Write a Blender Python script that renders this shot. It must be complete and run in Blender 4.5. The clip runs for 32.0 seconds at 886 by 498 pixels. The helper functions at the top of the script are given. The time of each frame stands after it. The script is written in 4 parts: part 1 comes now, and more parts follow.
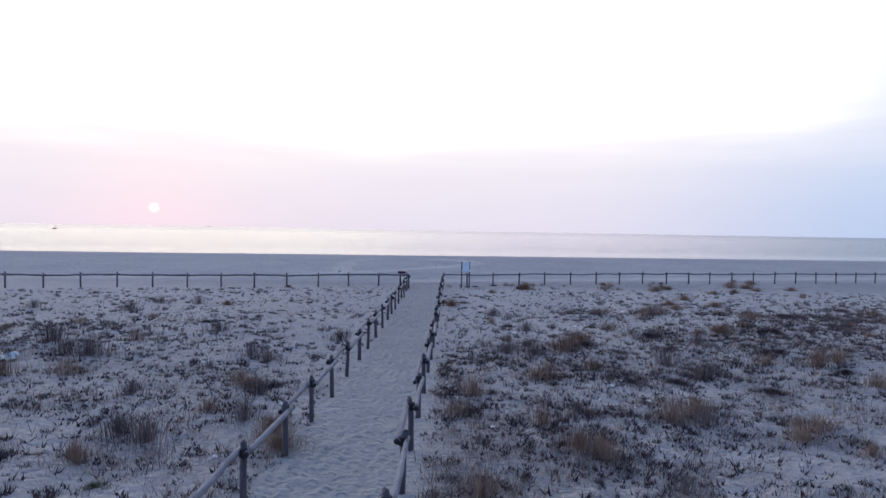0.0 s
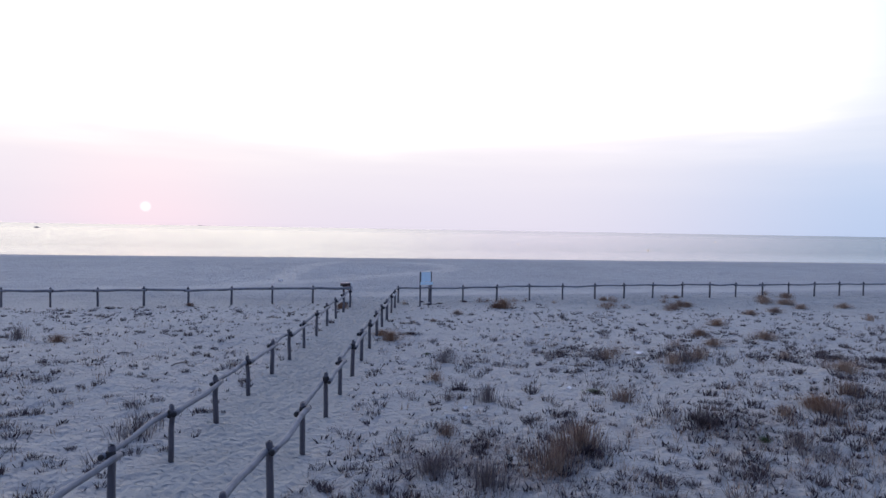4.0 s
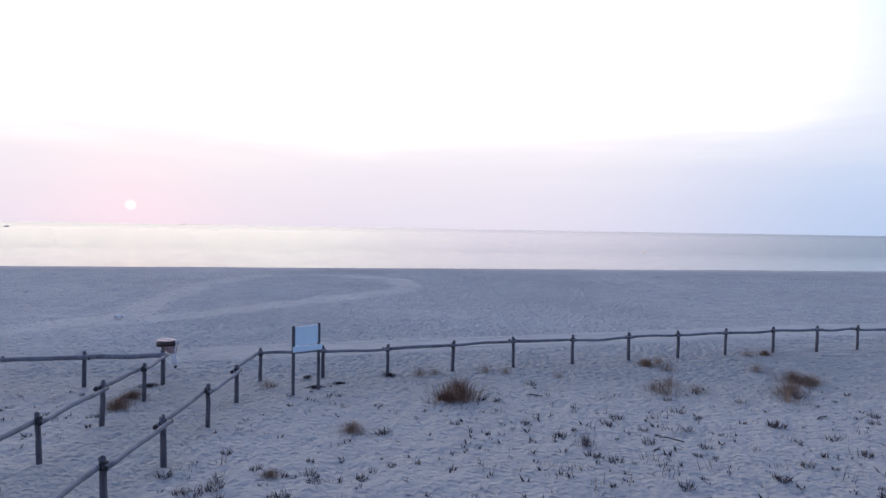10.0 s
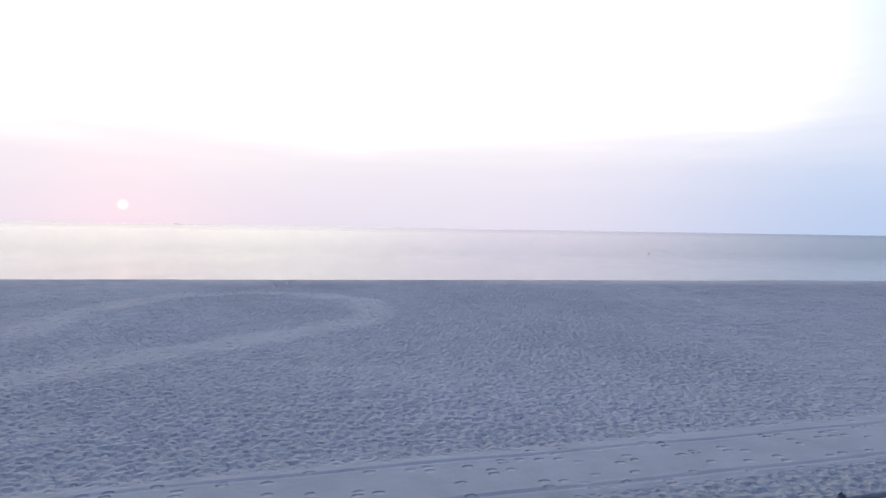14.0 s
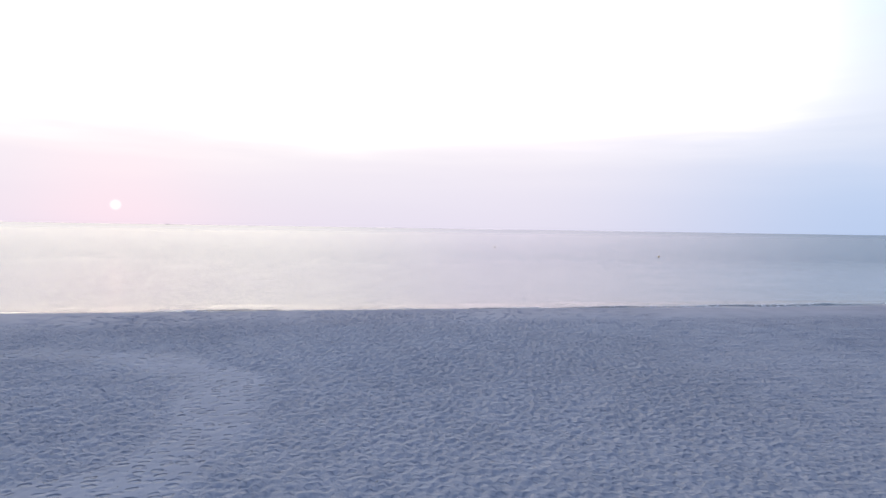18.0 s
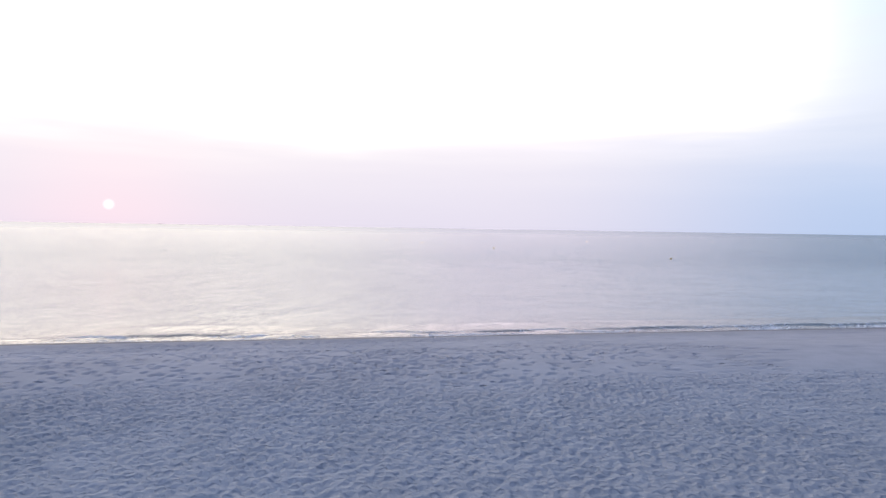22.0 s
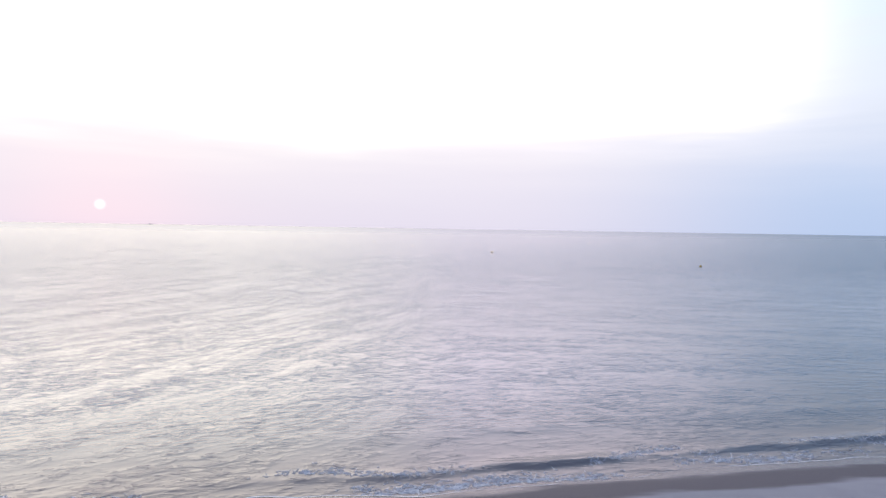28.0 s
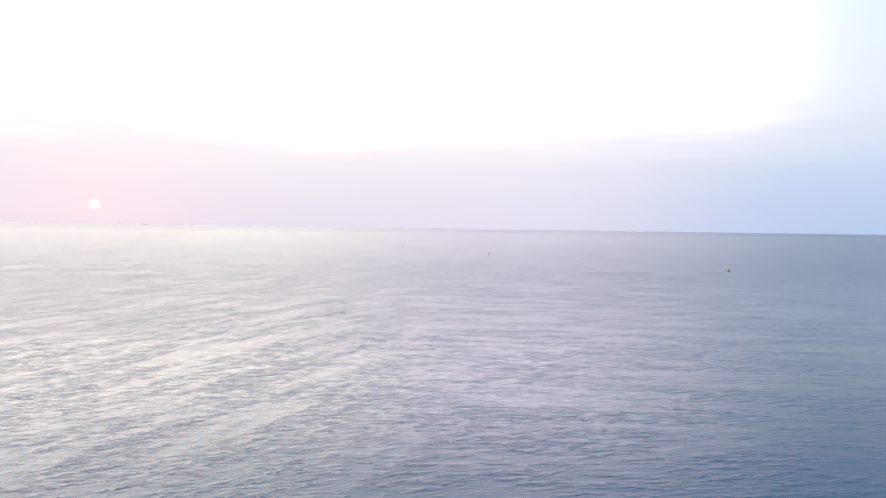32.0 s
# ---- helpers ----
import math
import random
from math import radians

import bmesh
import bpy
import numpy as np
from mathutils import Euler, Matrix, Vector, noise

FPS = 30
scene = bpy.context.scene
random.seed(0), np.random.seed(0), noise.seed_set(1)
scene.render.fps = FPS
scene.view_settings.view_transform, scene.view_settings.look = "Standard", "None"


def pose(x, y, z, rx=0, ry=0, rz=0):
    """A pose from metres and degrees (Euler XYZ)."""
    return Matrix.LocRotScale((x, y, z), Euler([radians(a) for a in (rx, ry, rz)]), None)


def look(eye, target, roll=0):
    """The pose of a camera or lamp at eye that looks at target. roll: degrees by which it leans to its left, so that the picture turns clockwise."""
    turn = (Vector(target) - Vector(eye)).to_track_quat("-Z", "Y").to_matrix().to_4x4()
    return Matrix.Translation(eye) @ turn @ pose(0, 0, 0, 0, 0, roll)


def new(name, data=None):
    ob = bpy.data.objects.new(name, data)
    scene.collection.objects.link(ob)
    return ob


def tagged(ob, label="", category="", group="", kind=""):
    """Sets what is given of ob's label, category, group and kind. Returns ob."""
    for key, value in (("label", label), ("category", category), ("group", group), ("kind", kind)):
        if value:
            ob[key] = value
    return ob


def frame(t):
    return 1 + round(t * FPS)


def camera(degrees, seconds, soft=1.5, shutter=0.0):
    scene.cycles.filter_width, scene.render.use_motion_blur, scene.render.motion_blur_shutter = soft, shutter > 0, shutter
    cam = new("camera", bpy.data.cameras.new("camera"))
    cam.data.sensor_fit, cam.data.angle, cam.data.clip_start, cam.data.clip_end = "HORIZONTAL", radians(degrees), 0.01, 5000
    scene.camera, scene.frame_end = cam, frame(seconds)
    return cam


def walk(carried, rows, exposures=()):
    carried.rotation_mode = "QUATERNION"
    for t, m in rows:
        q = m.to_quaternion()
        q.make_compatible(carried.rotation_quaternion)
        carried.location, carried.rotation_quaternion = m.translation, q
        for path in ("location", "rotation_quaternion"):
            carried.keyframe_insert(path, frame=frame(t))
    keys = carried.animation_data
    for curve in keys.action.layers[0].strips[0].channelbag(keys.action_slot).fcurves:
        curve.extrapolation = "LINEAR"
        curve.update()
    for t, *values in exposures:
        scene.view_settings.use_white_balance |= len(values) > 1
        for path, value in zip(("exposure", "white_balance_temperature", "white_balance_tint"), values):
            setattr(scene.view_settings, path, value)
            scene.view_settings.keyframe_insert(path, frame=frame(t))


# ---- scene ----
cam = camera(71.2, 32.0)
PATH = [
    (0.0, (0.000, 0.000, 4.536), (-0.001, 9.995, 4.227), 0.99),
    (1.0, (0.390, 2.809, 4.524), (0.406, 12.805, 4.214), 0.99),
    (2.0, (0.950, 5.705, 4.551), (1.001, 15.700, 4.237), 0.99),
    (3.0, (1.635, 8.510, 4.608), (1.716, 18.504, 4.288), 0.98),
    (3.5, (2.010, 9.880, 4.630), (2.106, 19.875, 4.306), 0.98),
    (5.5, (3.344, 15.977, 4.741), (3.520, 25.970, 4.411), 0.97),
    (6.0, (3.619, 17.515, 4.766), (3.818, 27.508, 4.433), 0.97),
    (7.0, (4.099, 20.536, 4.845), (4.332, 30.527, 4.511), 0.99),
    (8.0, (4.553, 23.567, 4.905), (4.816, 33.557, 4.567), 1.00),
    (9.0, (4.978, 26.649, 4.989), (5.258, 36.639, 4.647), 0.99),
    (10.0, (5.287, 29.727, 5.054), (5.593, 39.716, 4.710), 0.98),
    (11.0, (5.576, 32.972, 5.134), (5.897, 42.961, 4.788), 0.99),
    (12.0, (5.863, 36.506, 5.199), (6.195, 46.495, 4.853), 1.00),
    (13.0, (6.142, 40.402, 5.246), (6.517, 50.388, 4.898), 0.98),
    (14.0, (6.484, 43.846, 5.233), (6.889, 53.832, 4.886), 0.96),
    (14.5, (6.680, 45.587, 5.223), (7.099, 55.572, 4.876), 0.95),
    (16.5, (7.786, 53.572, 5.213), (8.243, 63.555, 4.867), 0.93),
    (17.0, (8.184, 56.633, 5.292), (8.655, 66.616, 4.951), 0.92),
    (18.0, (9.063, 63.980, 5.415), (9.560, 73.962, 5.068), 0.90),
    (19.0, (9.379, 68.723, 5.373), (9.895, 78.703, 5.024), 0.89),
    (20.0, (9.363, 71.802, 5.360), (9.903, 81.781, 5.013), 0.90),
    (21.0, (9.260, 73.979, 5.355), (9.824, 83.957, 5.005), 0.91),
    (22.0, (9.121, 77.111, 5.444), (9.704, 87.088, 5.095), 0.92),
    (23.0, (9.534, 82.328, 5.580), (10.146, 92.304, 5.235), 0.94),
    (24.0, (10.199, 88.573, 5.619), (10.839, 98.546, 5.271), 0.91),
    (24.5, (10.435, 91.282, 5.654), (11.086, 101.255, 5.306), 0.90),
    (26.5, (10.566, 98.249, 5.906), (11.247, 108.219, 5.560), 0.91),
    (27.0, (10.659, 99.742, 5.938), (11.345, 109.713, 5.593), 0.92),
    (28.0, (10.921, 102.650, 5.983), (11.613, 112.620, 5.638), 0.94),
    (29.0, (11.426, 105.774, 6.001), (12.131, 115.743, 5.658), 0.93),
    (30.0, (12.080, 109.843, 5.991), (12.801, 119.811, 5.649), 0.91),
    (31.0, (12.789, 115.588, 5.946), (13.526, 125.555, 5.602), 0.87),
    (32.0, (13.525, 122.171, 5.887), (14.280, 132.136, 5.539), 0.84),
]
walk(cam, [(t, look(eye, target, roll)) for t, eye, target, roll in PATH])


# ---- world, sun, exposure ----
SUN_AZ = 25.05      # degrees from +y towards -x
SUN_EL = 1.45
SEA = -2.58
SHORE = 0.141       # slant of the shoreline: y' = y - SHORE * x


def nodes_of(tree):
    tree.nodes.clear()
    return tree.nodes, tree.links


def build_world():
    w = bpy.data.worlds.new("dawn_sky")
    scene.world = w
    w.use_nodes = True
    n, l = nodes_of(w.node_tree)

    def math_node(op, a, b=None, clamp=False):
        m = n.new("ShaderNodeMath")
        m.operation, m.use_clamp = op, clamp
        for i, v in enumerate((a, b)):
            if v is None:
                continue
            if isinstance(v, (int, float)):
                m.inputs[i].default_value = v
            else:
                l.new(v, m.inputs[i])
        return m.outputs[0]

    def ramp(fac, stops):
        r = n.new("ShaderNodeValToRGB")
        r.color_ramp.interpolation = "B_SPLINE"
        els = r.color_ramp.elements
        while len(els) < len(stops):
            els.new(0.5)
        for e, (p, c) in zip(els, stops):
            e.position, e.color = p, (c[0] / 12, c[1] / 12, c[2] / 12, 1)
        l.new(fac, r.inputs[0])
        return r.outputs[0]

    tc = n.new("ShaderNodeTexCoord")
    sep = n.new("ShaderNodeSeparateXYZ")
    l.new(tc.outputs["Generated"], sep.inputs[0])
    x, y, z = sep.outputs
    # soft, thin streaks of high haze shift the height at which the sky is read
    streak = n.new("ShaderNodeTexNoise")
    mp = n.new("ShaderNodeMapping")
    mp.inputs["Scale"].default_value = (2.0, 2.0, 20)
    mp.inputs["Rotation"].default_value = (0, radians(9), 0)
    l.new(tc.outputs["Generated"], mp.inputs[0])
    l.new(mp.outputs[0], streak.inputs["Vector"])
    streak.inputs["Scale"].default_value, streak.inputs["Detail"].default_value = 1.6, 4
    wob = math_node("MULTIPLY", math_node("SUBTRACT", streak.outputs["Fac"], 0.5), math_node("MULTIPLY", z, 0.55))
    h = math_node("ADD", math_node("MAXIMUM", z, 0.0), wob, True)
    sx, sy = -math.sin(radians(SUN_AZ)), math.cos(radians(SUN_AZ))
    flat = math_node("SQRT", math_node("ADD", math_node("MULTIPLY", x, x), math_node("MULTIPLY", y, y)))
    along = math_node("DIVIDE", math_node("ADD", math_node("MULTIPLY", x, sx), math_node("MULTIPLY", y, sy)), math_node("MAXIMUM", flat, 0.001))
    # towards the sun, to the side of it, and behind the viewer
    near = ramp(h, SKY_NEAR)
    mid = ramp(h, SKY_MID)
    side = ramp(h, SKY_SIDE)
    back = ramp(h, SKY_BACK)

    def blend(fac, a, b):
        m = n.new("ShaderNodeMix")
        m.data_type = "RGBA"
        l.new(fac, m.inputs["Factor"]), l.new(a, m.inputs["A"]), l.new(b, m.inputs["B"])
        return m.outputs["Result"]

    def step(v, lo, hi):
        m = n.new("ShaderNodeMapRange")
        m.interpolation_type = "SMOOTHSTEP"
        m.inputs["From Min"].default_value, m.inputs["From Max"].default_value = lo, hi
        l.new(v, m.inputs["Value"])
        return m.outputs["Result"]

    sky = blend(step(along, -0.5, 0.45), back, blend(step(along, 0.43, 0.86), side, blend(step(along, 0.84, 1.0), mid, near)))
    # the sun itself, veiled by haze, and the pink glow round it
    ce, se = math.cos(radians(SUN_EL)), math.sin(radians(SUN_EL))
    dot = math_node("ADD", math_node("ADD", math_node("MULTIPLY", x, sx * ce), math_node("MULTIPLY", y, sy * ce)), math_node("MULTIPLY", z, se))
    disc = step(dot, math.cos(radians(0.52)), math.cos(radians(0.02)))
    glow = math_node("POWER", math_node("MAXIMUM", dot, 0.0), 150.0)
    vs = n.new("ShaderNodeVectorMath")
    vs.operation = "SCALE"
    vs.inputs["Scale"].default_value = 12.0
    l.new(sky, vs.inputs[0])

    def tint(fac, c):
        v = n.new("ShaderNodeVectorMath")
        v.operation = "SCALE"
        v.inputs[0].default_value = c
        l.new(fac, v.inputs["Scale"])
        return v.outputs[0]

    def plus(a, b):
        v = n.new("ShaderNodeVectorMath")
        v.operation = "ADD"
        l.new(a, v.inputs[0]), l.new(b, v.inputs[1])
        return v.outputs[0]

    total = plus(plus(vs.outputs[0], tint(disc, (0.30, 0.30, 0.22))), tint(glow, (0.06, 0.0, 0.0)))
    nish = n.new("ShaderNodeTexSky")
    nish.sky_type, nish.sun_disc = "NISHITA", False
    nish.sun_elevation, nish.sun_rotation = radians(SUN_EL), radians(360 - SUN_AZ)
    nv = n.new("ShaderNodeVectorMath")
    nv.operation = "SCALE"
    nv.inputs["Scale"].default_value = 0.003
    l.new(nish.outputs[0], nv.inputs[0])
    bg = n.new("ShaderNodeBackground")
    l.new(plus(total, nv.outputs[0]), bg.inputs["Color"])
    bg.inputs["Strength"].default_value = 1.0
    out = n.new("ShaderNodeOutputWorld")
    l.new(bg.outputs[0], out.inputs[0])


# sine of the height, colour: towards the sun, a sixth of the round away from it, and behind
SKY_TOP = (0.17, 0.25, 0.60)
SKY_NEAR = [(0.0, (0.80, 0.755, 0.88)), (0.05, (0.84, 0.795, 0.90)), (0.095, (0.91, 0.85, 0.925)), (0.13, (1.0, 0.955, 0.985)), (0.155, (1.8, 1.66, 1.50)),
            (0.18, (4.1, 3.68, 3.15)), (0.26, (4.4, 3.96, 3.45)), (0.40, (3.2, 2.98, 2.9)), (0.52, (2.1, 2.1, 2.25)), (0.68, (0.95, 1.08, 1.4)), (1.0, SKY_TOP)]
SKY_MID = [(0.0, (0.79, 0.75, 0.885)), (0.05, (0.83, 0.79, 0.91)), (0.095, (0.89, 0.84, 0.93)), (0.14, (1.0, 0.95, 1.0)), (0.165, (1.7, 1.49, 1.58)),
           (0.21, (3.1, 2.66, 2.88)), (0.31, (3.4, 2.95, 3.22)), (0.42, (1.85, 1.85, 2.15)), (0.54, (1.15, 1.35, 1.75)), (0.68, (0.65, 0.85, 1.3)), (1.0, SKY_TOP)]
SKY_SIDE = [(0.0, (0.49, 0.61, 0.86)), (0.06, (0.53, 0.65, 0.89)), (0.12, (0.71, 0.77, 0.94)), (0.17, (0.83, 0.87, 0.975)), (0.26, (0.84, 0.92, 1.10)),
            (0.36, (0.78, 0.97, 1.30)), (0.46, (0.60, 0.94, 1.42)), (0.62, (0.44, 0.78, 1.36)), (1.0, SKY_TOP)]
SKY_BACK = [(0.0, (0.31, 0.39, 0.60)), (0.12, (0.30, 0.39, 0.62)), (0.4, (0.21, 0.30, 0.58)), (1.0, SKY_TOP)]
build_world()

sun = new("sun", bpy.data.lights.new("sun", "SUN"))
sun.data.energy, sun.data.angle, sun.data.color = 0.00025, radians(1.6), (1.0, 0.5, 0.46)
sun.matrix_world = look((0, 0, 20), (math.sin(radians(SUN_AZ)) * 30, -math.cos(radians(SUN_AZ)) * 30, 20 - 30 * math.tan(radians(SUN_EL))))


# ---- materials ----
def material(name):
    m = bpy.data.materials.new(name)
    m.use_nodes = True
    n, l = nodes_of(m.node_tree)
    out = n.new("ShaderNodeOutputMaterial")
    b = n.new("ShaderNodeBsdfPrincipled")
    l.new(b.outputs[0], out.inputs[0])
    return m, n, l, b


def noise_tex(n, l, vec, scale, detail=4, rough=0.55, dist=0.0):
    t = n.new("ShaderNodeTexNoise")
    t.inputs["Scale"].default_value, t.inputs["Detail"].default_value = scale, detail
    t.inputs["Roughness"].default_value, t.inputs["Distortion"].default_value = rough, dist
    if vec is not None:
        l.new(vec, t.inputs["Vector"])
    return t.outputs["Fac"]


def ramp2(n, l, fac, stops):
    r = n.new("ShaderNodeValToRGB")
    els = r.color_ramp.elements
    while len(els) < len(stops):
        els.new(0.5)
    for e, (p, c) in zip(els, stops):
        e.position, e.color = p, (*c, 1)
    l.new(fac, r.inputs[0])
    return r.outputs[0]


def mix_rgb(n, l, fac, a, b, mode="MIX"):
    m = n.new("ShaderNodeMix")
    m.data_type, m.blend_type = "RGBA", mode
    for key, v in (("Factor", fac), ("A", a), ("B", b)):
        if isinstance(v, (int, float)):
            m.inputs[key].default_value = v
        elif isinstance(v, tuple):
            m.inputs[key].default_value = (*v, 1)
        else:
            l.new(v, m.inputs[key])
    return m.outputs["Result"]


def bump(n, l, height, strength, distance, normal=None):
    b = n.new("ShaderNodeBump")
    b.inputs["Strength"].default_value, b.inputs["Distance"].default_value = strength, distance
    l.new(height, b.inputs["Height"])
    if normal is not None:
        l.new(normal, b.inputs["Normal"])
    return b.outputs[0]


def position(n, l, scale=None, turn=0):
    g = n.new("ShaderNodeNewGeometry")
    if scale is None:
        return g.outputs["Position"]
    t = n.new("ShaderNodeMapping")
    t.inputs["Rotation"].default_value = (0, 0, radians(turn))
    l.new(g.outputs["Position"], t.inputs[0])
    m = n.new("ShaderNodeMapping")
    m.inputs["Scale"].default_value = scale
    l.new(t.outputs[0], m.inputs[0])
    return m.outputs[0]


def shore_distance(n, l):
    """y' of a surface point, in metres."""
    s = n.new("ShaderNodeSeparateXYZ")
    l.new(position(n, l), s.inputs[0])
    a = n.new("ShaderNodeMath")
    a.operation, a.inputs[1].default_value = "MULTIPLY", -SHORE
    l.new(s.outputs[0], a.inputs[0])
    b = n.new("ShaderNodeMath")
    b.operation = "ADD"
    l.new(a.outputs[0], b.inputs[0]), l.new(s.outputs[1], b.inputs[1])
    return b.outputs[0]


def map_range(n, l, v, lo, hi, a=0.0, b=1.0):
    m = n.new("ShaderNodeMapRange")
    m.interpolation_type = "SMOOTHSTEP"
    for k, x in (("From Min", lo), ("From Max", hi), ("To Min", a), ("To Max", b)):
        m.inputs[k].default_value = x
    l.new(v, m.inputs["Value"])
    return m.outputs["Result"]


def make_sand():
    m, n, l, b = material("sand")
    pos = position(n, l)
    broad = noise_tex(n, l, pos, 0.09, 5)
    mid = noise_tex(n, l, pos, 0.9, 5)
    grain = noise_tex(n, l, pos, 45, 3, 0.7)
    dry = ramp2(n, l, broad, [(0.3, (0.300, 0.299, 0.290)), (0.7, (0.364, 0.363, 0.352))])
    dry = mix_rgb(n, l, map_range(n, l, mid, 0.35, 0.7, 0, 0.35), dry, (0.214, 0.217, 0.213))
    dry = mix_rgb(n, l, map_range(n, l, grain, 0.3, 0.75, 0, 0.25), dry, (0.19, 0.19, 0.186))
    # trodden, turned-up sand is darkened, partly for the shade inside its prints
    tread_shade = n.new("ShaderNodeAttribute")
    tread_shade.attribute_name = "tread"
    dry = mix_rgb(n, l, map_range(n, l, tread_shade.outputs["Fac"], 0.1, 0.9, 0.0, 0.13), dry, (0.175, 0.178, 0.177))
    pale = n.new("ShaderNodeAttribute")
    pale.attribute_name = "pale"
    dry = mix_rgb(n, l, map_range(n, l, pale.outputs["Fac"], 0, 1, 0.0, 0.55), dry, (0.40, 0.385, 0.37))
    # dead leaves, crust and plant litter between the herbs of the dune
    cover = n.new("ShaderNodeAttribute")
    cover.attribute_name = "cover"
    specks = noise_tex(n, l, position(n, l, (1, 1.2, 1)), 6.0, 6, 0.78, 0.6)
    lim = n.new("ShaderNodeMath")
    lim.operation = "ADD"
    l.new(map_range(n, l, cover.outputs["Fac"], 0, 1, -0.30, 0.10), lim.inputs[0]), l.new(specks, lim.inputs[1])
    dry = mix_rgb(n, l, map_range(n, l, lim.outputs[0], 0.47, 0.60, 0, 0.42), dry, (0.15, 0.118, 0.115))
    # thin brownish haze of dust and roots where plants grow
    haze = noise_tex(n, l, pos, 1.3, 5, 0.65)
    grown = n.new("ShaderNodeMath")
    grown.operation = "MULTIPLY"
    l.new(map_range(n, l, haze, 0.38, 0.65, 0.0, 0.45), grown.inputs[0]), l.new(cover.outputs["Fac"], grown.inputs[1])
    dry = mix_rgb(n, l, grown.outputs[0], dry, (0.20, 0.155, 0.142))
    # moist sand along the water, with an uneven edge
    wob = noise_tex(n, l, position(n, l, (0.16, 0.5, 1)), 1.0, 5)
    yp = n.new("ShaderNodeMath")
    yp.operation = "ADD"
    l.new(shore_distance(n, l), yp.inputs[0])
    l.new(map_range(n, l, wob, 0.2, 0.8, -0.6, 0.6), yp.inputs[1])
    wet = map_range(n, l, yp.outputs[0], 117.9, 118.6)
    soaked = map_range(n, l, yp.outputs[0], 119.6, 120.7)
    dry = mix_rgb(n, l, map_range(n, l, yp.outputs[0], 49, 60), dry, (1.24, 1.225, 1.235), "MULTIPLY")
    dry = mix_rgb(n, l, map_range(n, l, yp.outputs[0], 90, 101), dry, (1.09, 1.02, 0.99), "MULTIPLY")
    # smooth wheel tracks painted paler, for the print shade they lack
    track_pale = n.new("ShaderNodeAttribute")
    track_pale.attribute_name = "track_pale"
    dry = mix_rgb(n, l, map_range(n, l, track_pale.outputs["Fac"], 0, 1, 0.0, 0.10), dry, (0.44, 0.43, 0.43))
    dry = mix_rgb(n, l, map_range(n, l, yp.outputs[0], 110, 117, 0.0, 0.3), dry, (0.20, 0.178, 0.17))
    col = mix_rgb(n, l, wet, dry, (0.118, 0.095, 0.090))
    col = mix_rgb(n, l, soaked, col, (0.10, 0.082, 0.078))
    l.new(col, b.inputs["Base Color"])
    r = n.new("ShaderNodeMath")
    r.operation = "SUBTRACT"
    l.new(map_range(n, l, wet, 0, 1, 0.95, 0.70), r.inputs[0])
    l.new(map_range(n, l, soaked, 0, 1, 0.0, 0.55), r.inputs[1])
    l.new(r.outputs[0], b.inputs["Roughness"])
    b.inputs["Specular IOR Level"].default_value = 0.35
    fade = n.new("ShaderNodeMath")
    fade.operation = "SUBTRACT"
    fade.inputs[0].default_value = 1.0
    l.new(wet, fade.inputs[1])
    warp = n.new("ShaderNodeTexNoise")
    warp.inputs["Scale"].default_value, warp.inputs["Detail"].default_value = 2.6, 2
    l.new(pos, warp.inputs["Vector"])

    def prints(size, wide, stretch, turn, name, keep, slip):
        """Pits left by feet, each cell of the pattern holding at most one."""
        shift = n.new("ShaderNodeVectorMath")
        shift.operation = "MULTIPLY_ADD"
        shift.inputs[1].default_value = (slip, slip, 0.0)
        l.new(warp.outputs["Color"], shift.inputs[0]), l.new(position(n, l, (stretch[0], stretch[1], 0.0), turn), shift.inputs[2])
        cells = n.new("ShaderNodeTexVoronoi")
        cells.voronoi_dimensions, cells.feature = "2D", "F1"
        cells.inputs["Randomness"].default_value = 0.8
        cells.inputs["Scale"].default_value = 1.0 / size
        l.new(shift.outputs[0], cells.inputs["Vector"])
        bowl = n.new("ShaderNodeMath")
        bowl.operation = "POWER"
        bowl.inputs[1].default_value = 2.0
        l.new(map_range(n, l, cells.outputs["Distance"], 0.0, wide), bowl.inputs[0])
        pit = map_range(n, l, bowl.outputs[0], 0.0, 1.0, 1.0, 0.0)
        weight = n.new("ShaderNodeAttribute")
        weight.attribute_name = name
        pick = n.new("ShaderNodeSeparateColor")
        l.new(cells.outputs["Color"], pick.inputs[0])
        add = n.new("ShaderNodeMath")
        add.operation = "ADD"
        l.new(pick.outputs[0], add.inputs[0]), l.new(map_range(n, l, weight.outputs["Fac"], 0.0, 0.8, 0.0, 1.12), add.inputs[1])
        gate = map_range(n, l, add.outputs[0], 1.0 - keep, 1.12 - keep)
        deep = n.new("ShaderNodeMath")
        deep.operation = "MULTIPLY"
        l.new(map_range(n, l, pick.outputs[1], 0, 1, 0.45, 1.0), deep.inputs[0]), l.new(gate, deep.inputs[1])
        full = n.new("ShaderNodeMath")
        full.operation = "MULTIPLY"
        l.new(deep.outputs[0], full.inputs[0]), l.new(pit, full.inputs[1])
        return full.outputs[0]

    trodden = prints(0.21, 0.58, (0.86, 1.12), 12, "tread", -0.02, 0.03)
    trodden_b = prints(0.13, 0.55, (1.1, 0.9), -35, "tread", -0.2, 0.02)
    single = prints(0.31, 0.40, (0.74, 1.18), -14, "steps", -0.06, 0.05)
    rough = bump(n, l, grain, 0.35, 0.006)
    for height, depth in ((trodden, -0.030), (trodden_b, -0.010), (single, -0.075)):
        rough = bump(n, l, height, 1.0, depth, rough)
    lumps = noise_tex(n, l, pos, 6.5, 3, 0.6)
    rough = bump(n, l, lumps, 0.7, 0.022, rough)
